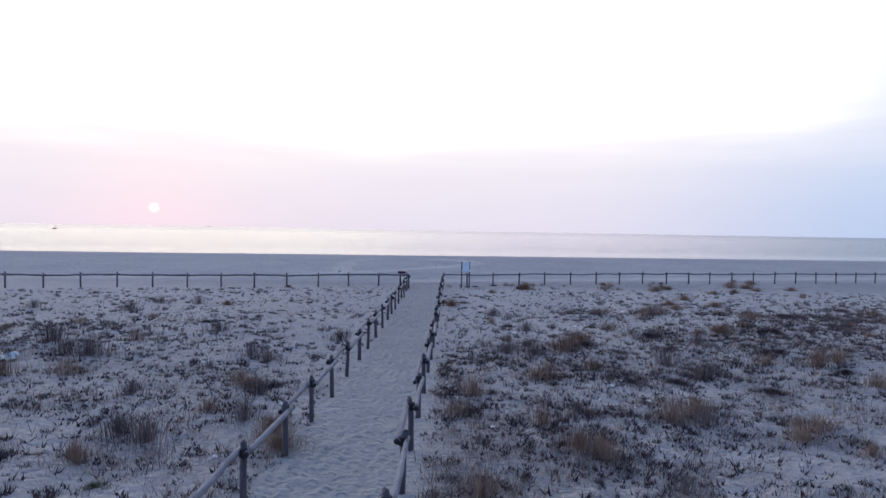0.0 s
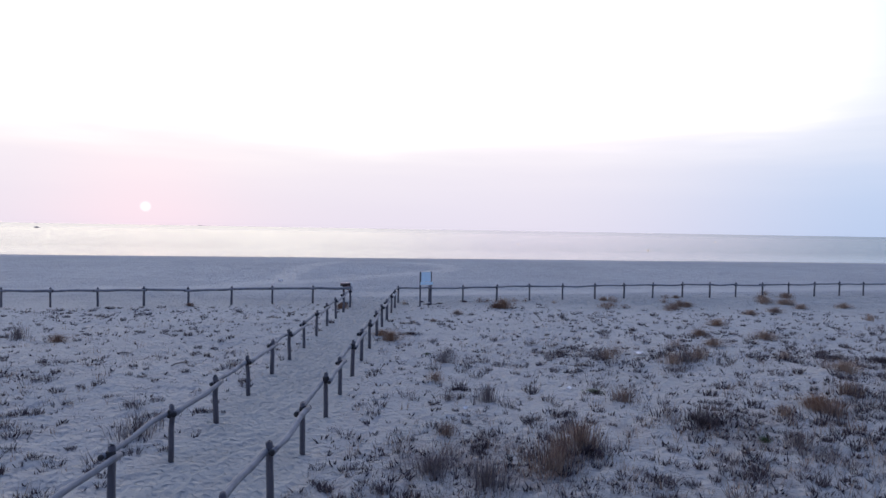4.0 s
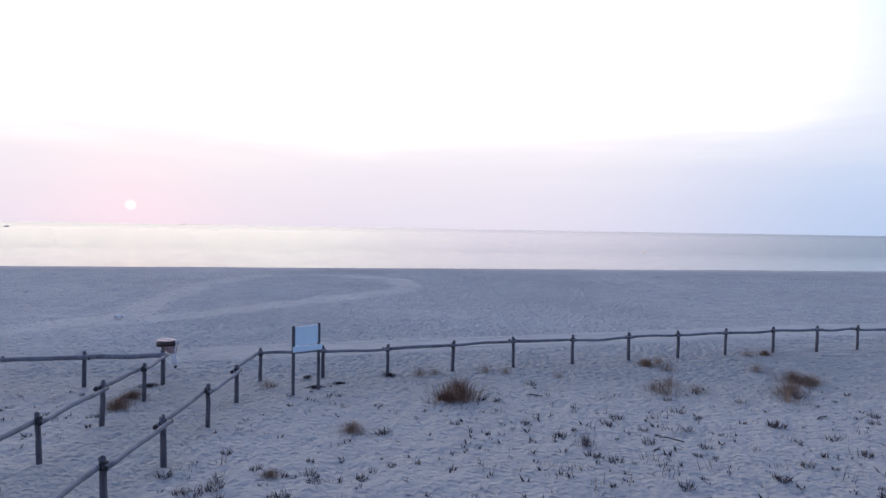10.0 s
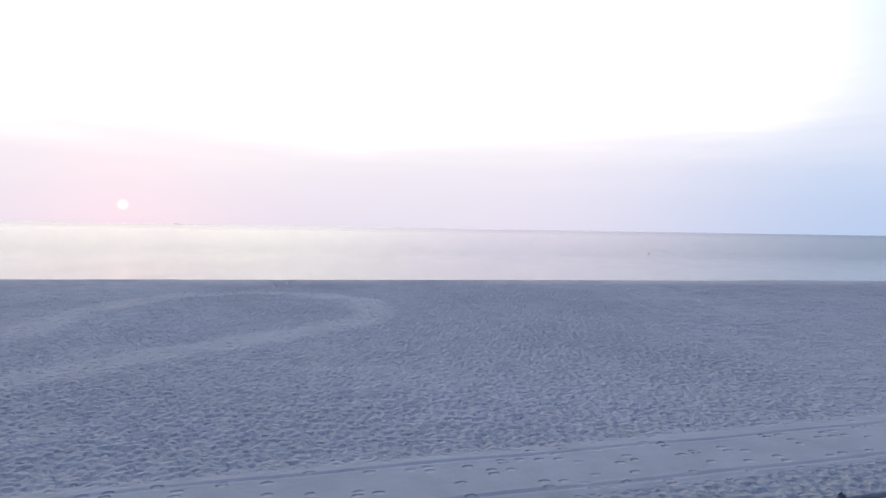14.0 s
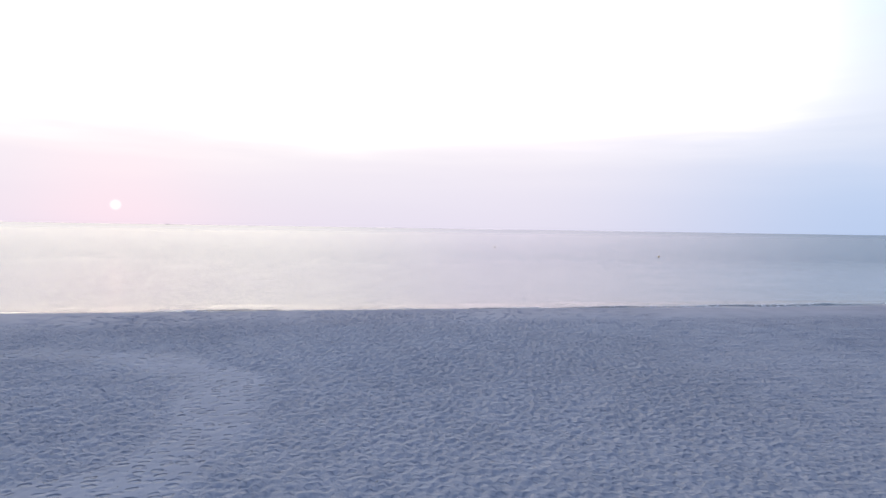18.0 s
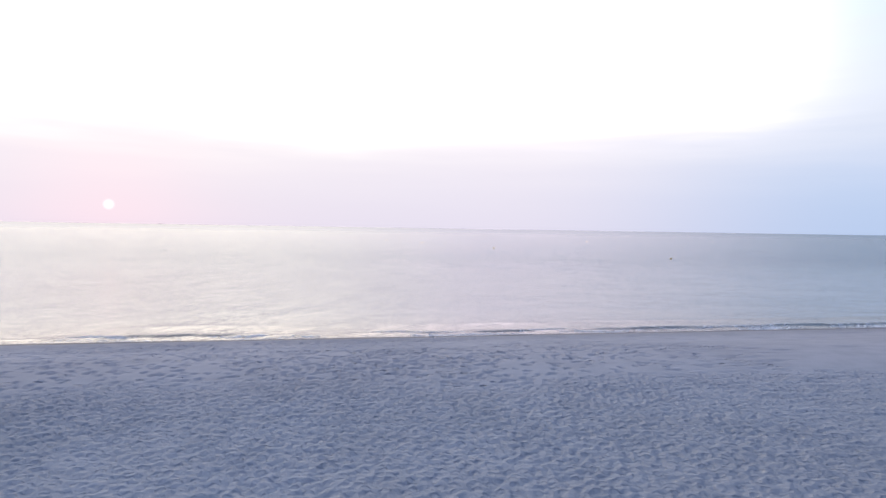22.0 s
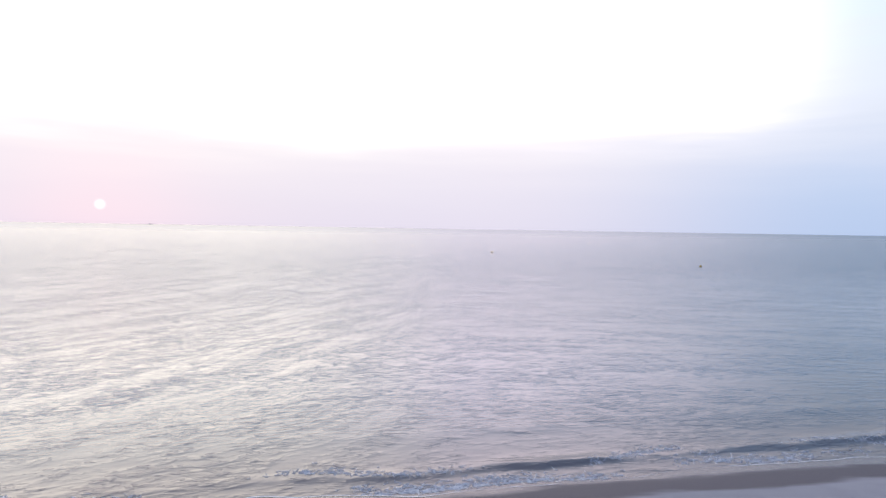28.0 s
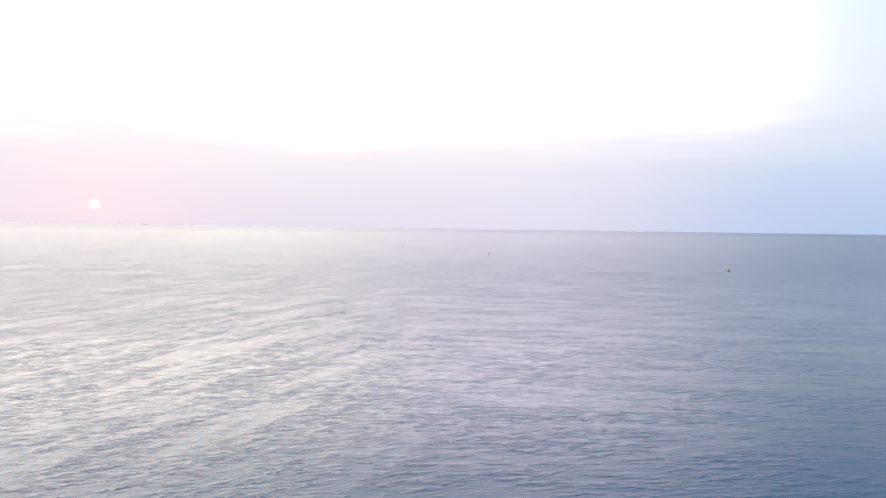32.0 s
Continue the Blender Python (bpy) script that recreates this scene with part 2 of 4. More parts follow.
    # hummocks and clods between the roots
    clods = noise_tex(n, l, pos, 3.4, 5, 0.68, 0.5)
    high = n.new("ShaderNodeMath")
    high.operation = "MULTIPLY"
    l.new(clods, high.inputs[0]), l.new(cover.outputs["Fac"], high.inputs[1])
    l.new(bump(n, l, high.outputs[0], 1.0, 0.28, rough), b.inputs["Normal"])
    return m


CREST = -62        # bearing of the ripples, turned back to the x axis


def make_water():
    m, n, l, b = material("sea_water")
    deep = shore_distance(n, l)
    col = ramp2(n, l, map_range(n, l, deep, 120, 136), [(0.0, (0.17, 0.135, 0.115)), (0.35, (0.048, 0.085, 0.11)), (1.0, (0.004, 0.080, 0.132))])
    l.new(col, b.inputs["Base Color"])
    coarse = n.new("ShaderNodeMath")
    coarse.operation = "ADD"
    l.new(map_range(n, l, deep, 122, 240, 0.11, 0.25), coarse.inputs[0]), l.new(map_range(n, l, deep, 300, 2000, 0.0, 0.06), coarse.inputs[1])
    l.new(coarse.outputs[0], b.inputs["Roughness"])
    b.inputs["IOR"].default_value = 1.333
    # ripples gathered in bands, with slick water between; slanting in the west, square to the beach in the east, gentler far out
    sep = n.new("ShaderNodeSeparateXYZ")
    l.new(position(n, l), sep.inputs[0])
    east = map_range(n, l, sep.outputs[0], 4, 22)

    def turned(scale, first, second, detail, rough, dist=0.0):
        m1 = n.new("ShaderNodeMix")
        l.new(east, m1.inputs["Factor"])
        l.new(noise_tex(n, l, position(n, l, scale, first), 1.0, detail, rough, dist), m1.inputs["A"])
        l.new(noise_tex(n, l, position(n, l, scale, second), 1.0, detail, rough, dist), m1.inputs["B"])
        return m1.outputs["Result"]

    band = turned((0.12, 0.55, 1), CREST, 8, 4, 0.65)
    long = turned((0.5, 1.7, 1), CREST + 6, 4, 3, 0.6)
    mid = turned((0.8, 2.6, 1), CREST + 34, -4, 2, 0.5, 0.3)
    fine = noise_tex(n, l, position(n, l, (1.6, 4.6, 1), -6), 1.0, 3, 0.6, 0.3)
    near = map_range(n, l, deep, 134, 250, 0.85, 2.6)
    far = n.new("ShaderNodeMath")
    far.operation = "MULTIPLY"
    l.new(near, far.inputs[0]), l.new(map_range(n, l, deep, 320, 1400, 1.0, 0.02), far.inputs[1])
    near = far.outputs[0]
    gain = n.new("ShaderNodeMath")
    gain.operation = "MULTIPLY"
    l.new(map_range(n, l, band, 0.38, 0.60, 0.30, 1.0), gain.inputs[0]), l.new(near, gain.inputs[1])

    normal = None
    # mostly slick, with short steep crests
    mid, fine = map_range(n, l, mid, 0.42, 0.82), map_range(n, l, fine, 0.44, 0.84)
    for tex, dist in ((long, 0.010), (mid, 0.026), (fine, 0.022)):
        s1 = n.new("ShaderNodeMath")
        s1.operation = "MULTIPLY"
        l.new(tex, s1.inputs[0]), l.new(gain.outputs[0], s1.inputs[1])
        normal = bump(n, l, s1.outputs[0], 1.0, dist, normal)
    l.new(normal, b.inputs["Normal"])
    return m


def make_wood(name, dark, light, scale=1.0):
    m, n, l, b = material(name)
    tc = n.new("ShaderNodeTexCoord")
    info = n.new("ShaderNodeObjectInfo")
    mp = n.new("ShaderNodeMapping")
    mp.inputs["Scale"].default_value = (22 * scale, 22 * scale, 2.2 * scale)
    l.new(tc.outputs["Object"], mp.inputs[0])
    off = n.new("ShaderNodeVectorMath")
    off.operation = "ADD"
    l.new(mp.outputs[0], off.inputs[0]), l.new(info.outputs["Location"], off.inputs[1])
    g = noise_tex(n, l, off.outputs[0], 1.0, 5, 0.65, 0.6)
    stain = noise_tex(n, l, tc.outputs["Object"], 3.0, 4)
    col = ramp2(n, l, g, [(0.25, dark), (0.75, light)])
    col = mix_rgb(n, l, map_range(n, l, stain, 0.45, 0.7, 0, 0.55), col, tuple(c * 0.55 for c in dark))
    col = mix_rgb(n, l, map_range(n, l, info.outputs["Random"], 0, 1, 0.0, 0.45), col, tuple((c + d) / 2.6 for c, d in zip(dark, light)))
    l.new(col, b.inputs["Base Color"])
    b.inputs["Roughness"].default_value = 0.85
    l.new(bump(n, l, g, 0.6, 0.012), b.inputs["Normal"])
    return m


def make_plain(name, col, rough=0.6, var=0.2, scale=6.0, trans=0.0):
    m, n, l, b = material(name)
    tc = n.new("ShaderNodeTexCoord")
    t = noise_tex(n, l, tc.outputs["Object"], scale, 5)
    c = ramp2(n, l, t, [(0.25, tuple(v * (1 - var) for v in col)), (0.75, tuple(min(1, v * (1 + var)) for v in col))])
    l.new(c, b.inputs["Base Color"])
    b.inputs["Roughness"].default_value = rough
    if trans:
        b.inputs["Subsurface Weight"].default_value = trans
        b.inputs["Subsurface Radius"].default_value = (0.02, 0.02, 0.02)
    return m


def make_plant(name, stops):
    """Dry stems and leaves: each blade takes its own shade."""
    m, n, l, b = material(name)
    g = n.new("ShaderNodeNewGeometry")
    info = n.new("ShaderNodeObjectInfo")
    broad = noise_tex(n, l, g.outputs["Position"], 0.35, 3)
    s = n.new("ShaderNodeMath")
    s.operation = "ADD"
    l.new(map_range(n, l, g.outputs["Random Per Island"], 0, 1, -0.25, 0.25), s.inputs[0]), l.new(broad, s.inputs[1])
    s2 = n.new("ShaderNodeMath")
    s2.operation = "ADD"
    l.new(map_range(n, l, info.outputs["Random"], 0, 1, -0.12, 0.12), s2.inputs[0]), l.new(s.outputs[0], s2.inputs[1])
    l.new(ramp2(n, l, s2.outputs[0], stops), b.inputs["Base Color"])
    b.inputs["Roughness"].default_value = 0.9
    b.inputs["Specular IOR Level"].default_value = 0.2
    return m


def make_foam():
    m, n, l, b = material("sea_foam")
    t = noise_tex(n, l, position(n, l), 9, 5, 0.7)
    l.new(ramp2(n, l, t, [(0.3, (0.80, 0.75, 0.68)), (0.7, (0.93, 0.88, 0.80))]), b.inputs["Base Color"])
    b.inputs["Roughness"].default_value = 0.4
    l.new(bump(n, l, t, 0.8, 0.03), b.inputs["Normal"])
    return m


SAND = make_sand()
WATER = make_water()
FOAM = make_foam()
POST_WOOD = make_wood("weathered_post_wood", (0.056, 0.053, 0.064), (0.165, 0.157, 0.175))
RAIL_WOOD = make_wood("weathered_rail_wood", (0.125, 0.127, 0.142), (0.30, 0.305, 0.33))
BINDING = make_plain("dark_binding", (0.025, 0.023, 0.025), 0.8)
TAN_GRASS = make_plant("dry_tan_grass", [(0.2, (0.17, 0.115, 0.09)), (0.5, (0.29, 0.205, 0.155)), (0.8, (0.40, 0.30, 0.225))])
RUST_GRASS = make_plant("dry_rusty_grass", [(0.2, (0.12, 0.068, 0.045)), (0.5, (0.22, 0.13, 0.085)), (0.8, (0.34, 0.23, 0.155))])
DARK_HERB = make_plant("dark_dry_herb", [(0.2, (0.040, 0.030, 0.033)), (0.5, (0.074, 0.056, 0.060)), (0.8, (0.135, 0.105, 0.106))])
GREY_HERB = make_plant("grey_dune_herb", [(0.2, (0.105, 0.088, 0.088)), (0.5, (0.19, 0.158, 0.152)), (0.8, (0.29, 0.245, 0.23))])
GREEN_HERB = make_plant("pale_green_herb", [(0.2, (0.05, 0.07, 0.035)), (0.5, (0.10, 0.125, 0.055)), (0.8, (0.17, 0.18, 0.09))])
BOARD = make_plain("pale_blue_board", (0.70, 0.89, 0.98), 0.4, var=0.03, scale=2.0)
PLASTIC_WHITE = make_plain("white_plastic", (0.78, 0.76, 0.76), 0.4, var=0.08, trans=0.2)
PLASTIC_PINK = make_plain("pinkish_bag_film", (0.42, 0.29, 0.30), 0.45, var=0.15, trans=0.2)
HOOP_BROWN = make_plain("dark_brown_hoop", (0.055, 0.030, 0.028), 0.6)
BUOY_YELLOW = make_plain("faded_yellow_plastic", (0.80, 0.50, 0.08), 0.5, var=0.25)
BUOY_DARK = make_plain("algae_stained_plastic", (0.05, 0.05, 0.04), 0.7)
# vessel greys are lightened, so the haze of distance sits in the colour
HULL_HAZED = make_plain("hazy_grey_hull_paint", (0.34, 0.31, 0.35), 0.5)
CABIN_HAZED = make_plain("hazy_grey_cabin_paint", (0.45, 0.42, 0.46), 0.5)
BLUE_PLASTIC = make_plain("blue_green_plastic", (0.10, 0.22, 0.30), 0.5)
CARD = make_plain("grey_brown_driftwood", (0.09, 0.075, 0.07), 0.9)


# ---- helpers for meshes ----
RNG = np.random.default_rng(7)


def mesh_np(name, verts, faces, mat, smooth=False):
    verts, faces = np.asarray(verts, np.float32), np.asarray(faces, np.int32)
    me = bpy.data.meshes.new(name)
    k = faces.shape[1]
    me.vertices.add(len(verts))
    me.vertices.foreach_set("co", verts.ravel())
    me.loops.add(faces.size)
    me.loops.foreach_set("vertex_index", faces.ravel())
    me.polygons.add(len(faces))
    me.polygons.foreach_set("loop_start", np.arange(0, faces.size, k, dtype=np.int32))
    me.polygons.foreach_set("use_smooth", np.full(len(faces), smooth))
    me.update(calc_edges=True)
    me.materials.append(mat)
    return me


def part(name, source, mat, parent=None, label="", smooth=True):
    """Links a bmesh, or a mesh, as one object under a thing or part."""
    if isinstance(source, bmesh.types.BMesh):
        me = bpy.data.meshes.new(name)
        bmesh.ops.recalc_face_normals(source, faces=source.faces)
        source.to_mesh(me)
        source.free()
        for p in me.polygons:
            p.use_smooth = smooth
        me.materials.append(mat)
    else:
        me = source
    ob = new(name, me)
    if parent is not None:
        ob.parent = parent
    return tagged(ob, label) if label else ob


def thing(name, at, label, category, group="", kind="", turn=0):
    e = new(name)
    e.empty_display_size = 0.2
    e.matrix_basis = pose(*at, 0, 0, turn)
    return tagged(e, label, category, group, kind)


def tube(points, radii, sides=9, seed=0, rough=0.06, cap=True):
    """A log along the points, slightly out of round."""
    rng = random.Random(seed)
    bm = bmesh.new()
    pts = [Vector(p) for p in points]
    wob = [1 + rng.uniform(-rough, rough) for _ in range(sides)]
    rings = []
    for i, p in enumerate(pts):
        d = (pts[min(i + 1, len(pts) - 1)] - pts[max(i - 1, 0)]).normalized()
        a = d.cross(Vector((0, 0, 1)) if abs(d.z) < 0.9 else Vector((0, 1, 0))).normalized()
        b = d.cross(a)
        ring = []
        for k in range(sides):
            t = 2 * math.pi * k / sides
            r = radii[i] * wob[k] * (1 + rng.uniform(-rough, rough) * 0.5)
            ring.append(bm.verts.new(p + (a * math.cos(t) + b * math.sin(t)) * r))
        rings.append(ring)
    for r0, r1 in zip(rings, rings[1:]):
        for k in range(sides):
            bm.faces.new((r0[k], r0[(k + 1) % sides], r1[(k + 1) % sides], r1[k]))
    if cap:
        bm.faces.new(rings[0][::-1])
        bm.faces.new(rings[-1])
    return bm


def slab(sx, sy, sz, centre=(0, 0, 0), bevel=0.004, turn=None):
    bm = bmesh.new()
    bmesh.ops.create_cube(bm, size=1.0)
    bmesh.ops.scale(bm, vec=(sx, sy, sz), verts=bm.verts)
    if bevel:
        bmesh.ops.bevel(bm, geom=bm.edges[:], offset=bevel, segments=2, affect="EDGES")
    m = Matrix.Translation(centre)
    if turn is not None:
        m = m @ turn
    bmesh.ops.transform(bm, matrix=m, verts=bm.verts)
    return bm


# ---- the lie of the land ----
def lattice(ix, iy, seed):
    v = np.sin(ix * 127.1 + iy * 311.7 + seed * 74.7) * 43758.5453
    return v - np.floor(v)


def value_noise(x, y, size, seed):
    u, v = x / size, y / size
    i, j = np.floor(u), np.floor(v)
    f, g = u - i, v - j
    f, g = f * f * (3 - 2 * f), g * g * (3 - 2 * g)
    a, b = lattice(i, j, seed), lattice(i + 1, j, seed)
    c, d = lattice(i, j + 1, seed), lattice(i + 1, j + 1, seed)
    return (a + (b - a) * f) * (1 - g) + (c + (d - c) * f) * g - 0.5


PROFILE_Y = [-2000, 0, 44, 60, 78, 90, 98, 101, 104, 107, 112, 116, 120.9, 124.5, 130, 160, 400]
PROFILE_Z = [0.3, 0, 0, 0.08, 0.34, 0.46, 0.44, 0.30, -0.12, -0.66, -1.33, -1.87, -2.56, -3.05, -3.5, -4.5, -7]
TABLE_Y = np.arange(40, 200, 0.25)
TABLE_Z = np.interp(TABLE_Y, PROFILE_Y, PROFILE_Z)
KERNEL = np.exp(-0.5 * (np.arange(-12, 13) * 0.25 / 0.9) ** 2)
TABLE_Z[12:-12] = np.convolve(TABLE_Z, KERNEL / KERNEL.sum(), "same")[12:-12]


def smooth01(v, lo, hi):
    t = np.clip((v - lo) / (hi - lo), 0, 1)
    return t * t * (3 - 2 * t)


def shore_y(x, y):
    return y - SHORE * np.clip(x, -900, 900) * smooth01(y, 56, 100)


def land(x, y):
    """Height of the sand without footprints."""
    yp = shore_y(x, y)
    z = np.where((yp > 41) & (yp < 199), np.interp(yp, TABLE_Y, TABLE_Z), np.interp(yp, PROFILE_Y, PROFILE_Z))
    dune = 1 - smooth01(y, 38, 50)
    path = np.exp(-((x + 1.45 - (y - 30) * 0.016) / 2.6) ** 2)
    z = z + 0.42 * np.exp(-((x - 15) / 8.5) ** 2 - ((y - 24) / 9.0) ** 2)
    z = z + 0.22 * np.exp(-((x + 14) / 7.0) ** 2 - ((y - 24) / 9.0) ** 2)
    z = z + (value_noise(x, y, 6.0, 1) * 0.22 + value_noise(x, y, 2.2, 2) * 0.10) * dune * (1 - path * 0.85)
    z = z + value_noise(x, y, 9.0, 3) * 0.07 * (1 - smooth01(yp, 108, 116))
    return z


LOOP = [(-60, 44), (-30, 52.5), (-15, 57), (-10.3, 62), (-11.2, 69), (-11.8, 79), (-9.3, 85.6), (-5, 87.8), (0, 87), (3.0, 84), (4.0, 80), (3.6, 76.2), (-1.0, 70.7), (-6, 64.5), (-9.6, 61)]


def off_line(x, y, pts):
    best = np.full(x.shape, 1e9)
    for (ax, ay), (bx, by) in zip(pts, pts[1:]):
        dx, dy = bx - ax, by - ay
        t = np.clip(((x - ax) * dx + (y - ay) * dy) / (dx * dx + dy * dy), 0, 1)
        best = np.minimum(best, np.hypot(x - ax - t * dx, y - ay - t * dy))
    return best


def dents(x, y, cell, seed, chance, depth, thin=0.42, steep=1.7):
    """Trodden hollows: one jittered oval bowl a cell, meeting in ridges, some cells left plain."""
    h = np.zeros(x.shape)
    ci, cj = np.floor(x / cell), np.floor(y / cell)
    for di in (-1, 0, 1):
        for dj in (-1, 0, 1):
            i, j = ci + di, cj + dj
            keep = lattice(i, j, seed) < chance
            cx = (i + 0.5 + (lattice(i, j, seed + 1) - 0.5) * 0.8) * cell
            cy = (j + 0.5 + (lattice(i, j, seed + 2) - 0.5) * 0.8) * cell
            turn = lattice(i, j, seed + 3) * np.pi
            big = 0.7 + 0.6 * lattice(i, j, seed + 4)
            c, s = np.cos(turn), np.sin(turn)
            u = ((x - cx) * c + (y - cy) * s) / (0.56 * cell * big)
            v = (-(x - cx) * s + (y - cy) * c) / (thin * cell * big)
            h = np.minimum(h, -1.0 * keep * depth * big * np.clip(steep * (1 - u * u - v * v), 0, 1))
    return h


RUTS = [55.48, 53.58, 52.55]


TREAD = {}


def relief(x, y):
    """Footprints, wheel ruts and the smooth lanes between them."""
    yp = shore_y(x, y)
    lane = 54.5 + 0.245 * x
    in_lane = smooth01(y, lane - 1.6, lane - 1.1) * (1 - smooth01(y, lane + 1.2, lane + 1.8)) * smooth01(x, -10, 2)
    band = 1 - smooth01(off_line(x, y, LOOP) + value_noise(x, y, 2.0, 71) * 0.9, 0.7, 1.6)
    bare = np.clip(in_lane + band * 0.70, 0, 1)
    near_water = smooth01(yp + value_noise(x, y, 6, 15) * 3, 93.2, 96.4)
    wet = smooth01(yp, 116.3, 117.3)
    dune = 1 - smooth01(y, 44, 52)
    path = np.exp(-((x + 1.45 - (y - 30) * 0.016) / 1.5) ** 4)
    tread = (1 - bare * 0.95) * (1 - near_water * 0.93) * (1 - wet) * (1 - dune * (1 - path) * 0.25)
    patchy = 0.92 + 0.35 * value_noise(x, y, 3.1, 11)
    h = dents(x, y, 0.225, 20, 0.97, 0.043) * tread * patchy
    crowd = np.clip(value_noise(x, y, 5.5, 12) * 0.9 + value_noise(x, y, 1.6, 18) * 0.7 + 0.36 + 0.45 * np.exp(-((x - 9) / 4.5) ** 2) * (1 - smooth01(yp, 102, 109))
                    + 0.4 * (1 - smooth01(yp, 93.5, 96)) - 0.14 * smooth01(x, 13, 18) + 0.12 * smooth01(yp, 103, 108), 0, 1)
    h += dents(x, y, 0.33, 40, 0.9 * crowd, 0.052, 0.36, 2.4) * near_water * (1 - wet)
    h += value_noise(x, y, 0.45, 14) * 0.075 * dune * (1 - path)
    TREAD["last"] = np.clip(tread * patchy, 0, 1)
    TREAD["pale"] = np.clip(dune * (1 - path) * (0.9 + 0.6 * value_noise(x, y, 2.5, 81)), 0, 1)
    TREAD["track_pale"] = np.clip(band * (1 - near_water) + in_lane * 0.4, 0, 1) * (0.75 + 0.5 * value_noise(x, y, 0.8, 91))
    TREAD["steps"] = np.clip(near_water * (1 - wet) * crowd * 0.5 + in_lane * (1 - near_water) * 0.28 + band * (1 - near_water) * 0.55, 0, 1)
    for off in RUTS:
        d = y - (off + 0.245 * x + 0.10 * np.sin(x * 0.21 + 1) + 0.03 * np.sin(x * 1.3 + off))
        gate = smooth01(x, -4, 6) if off < 53 else smooth01(x, -9, 4)
        gate = gate * (0.5 if off < 53 else 1) * (0.8 + 0.5 * value_noise(x, y, 1.1, 44))
        h -= gate * 0.032 * np.exp(-(d / 0.05) ** 4)
        h += gate * 0.012 * np.exp(-((np.abs(d) - 0.12) / 0.045) ** 2)
    for off in (104.3, 108.6, 113.2):
        h += 0.035 * np.exp(-((yp - off - 0.5 * np.sin(x * 0.13 + off)) / 0.35) ** 2)
    h += value_noise(x, y, 0.5, 13) * 0.010 * (1 - wet) * (1 - bare * 0.6)
    return h


def graded(lo, hi, fine_lo, fine_hi, step, grow=1.09, most=60):
    mid = list(np.arange(fine_lo, fine_hi, step))
    a, s = [], step
    v = fine_lo
    while v > lo:
        s = min(s * grow, most)
        v -= s
        a.append(max(v, lo))
    b, s, v = [], step, mid[-1]
    while v < hi:
        s = min(s * grow, most)
        v += s
        b.append(min(v, hi))
    return np.array(a[::-1] + mid + b)


def sheet(name, xs, ys, zfun, mat, shear=False):
    gx, gy = np.meshgrid(xs, ys)
    gx, gy = gx.ravel(), gy.ravel()
    if shear:
        gy = gy + SHORE * np.clip(gx, -900, 900)
    verts = np.stack([gx, gy, zfun(gx, gy)], 1)
    nx, ny = len(xs), len(ys)
    i = (np.arange(ny - 1)[:, None] * nx + np.arange(nx - 1)[None, :]).ravel()
    return new(name, mesh_np(name, verts, np.stack([i, i + 1, i + nx + 1, i + nx], 1), mat, True))


ground = sheet("ground", graded(-1600, 1600, -8, 18, 0.062, 1.075), np.concatenate([graded(-1500, 50, 7, 50, 0.13, 1.12)[:-1], np.arange(50, 62, 0.06), np.arange(62, 106, 0.07), graded(106, 400, 106, 119, 0.085, 1.12)]), lambda x, y: land(x, y) + relief(x, y), SAND)


def density(x, y):
    """How thickly the dune is grown: thick inland, thinning to bare sand before the fence."""
    edge = np.where(x > -1.4, 25.5 + 0.48 * np.clip(x, 0, 30), 20.5 + 0.25 * np.clip(-x - 3, 0, 30))
    edge = edge + value_noise(x, y, 7, 60) * 9
    d = 1 - smooth01(y, edge - 3.5, edge + 5.5)
    patch = np.clip(0.52 + value_noise(x, y, 3.4, 61) * 0.6 + value_noise(x, y, 0.9, 62) * 0.8, 0.1, 1.1)
    side = np.where(x > -1.4, 0.66 - 0.22 * smooth01(x, 5, 13), 0.38)
    bare = 0.045 * (1 - smooth01(y, 44, 50))
    lane = (x + 1.45 - (y - 30) * 0.016)
    off_path = smooth01(np.abs(lane), 1.25, 1.7)
    stop = np.where(x > -1.4, 49.2 + 0.26 * x, 49.5 + 0.3 * (x + 2.5))
    edges = smooth01(x, -38, -26) * (1 - smooth01(x, 32, 46)) * smooth01(y, -8, 7)
    return (d * patch * side + bare) * off_path * (y < stop) * edges


def ground_layers():
    co = np.empty(len(ground.data.vertices) * 3, np.float32)
    ground.data.vertices.foreach_get("co", co)
    gx, gy = co[0::3].astype(float), co[1::3].astype(float)
    relief(gx, gy)
    for key, values in (("tread", TREAD["last"]), ("steps", TREAD["steps"]), ("pale", TREAD["pale"]), ("track_pale", TREAD["track_pale"]), ("cover", np.clip(density(gx, gy) + 0.22 * (1 - smooth01(gy, 30, 46)) * smooth01(np.abs(gx + 1.45 - (gy - 30) * 0.016), 1.2, 1.8), 0, 1))):
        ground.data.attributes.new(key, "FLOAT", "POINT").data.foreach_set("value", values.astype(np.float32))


ground_layers()
tagged(ground, "pale grey trodden sand of dunes and beach", "sand", kind="structure")


# ---- the sea ----
def wave_set(small, large):
    waves = []
    for k in range(46):
        lam = 0.8 * 1.072 ** k * RNG.uniform(0.9, 1.1)
        a = radians((small if lam < 3 else large) + RNG.normal(0, 20 if lam < 3 else 10))
        waves.append((2 * math.pi / lam, math.cos(a), math.sin(a), RNG.uniform(0, 6.28), 0.0010 * lam ** 0.35 * math.exp(-lam / 9)))
    return waves


WEST_WAVES, EAST_WAVES = wave_set(-42, -32), wave_set(-94, -98)


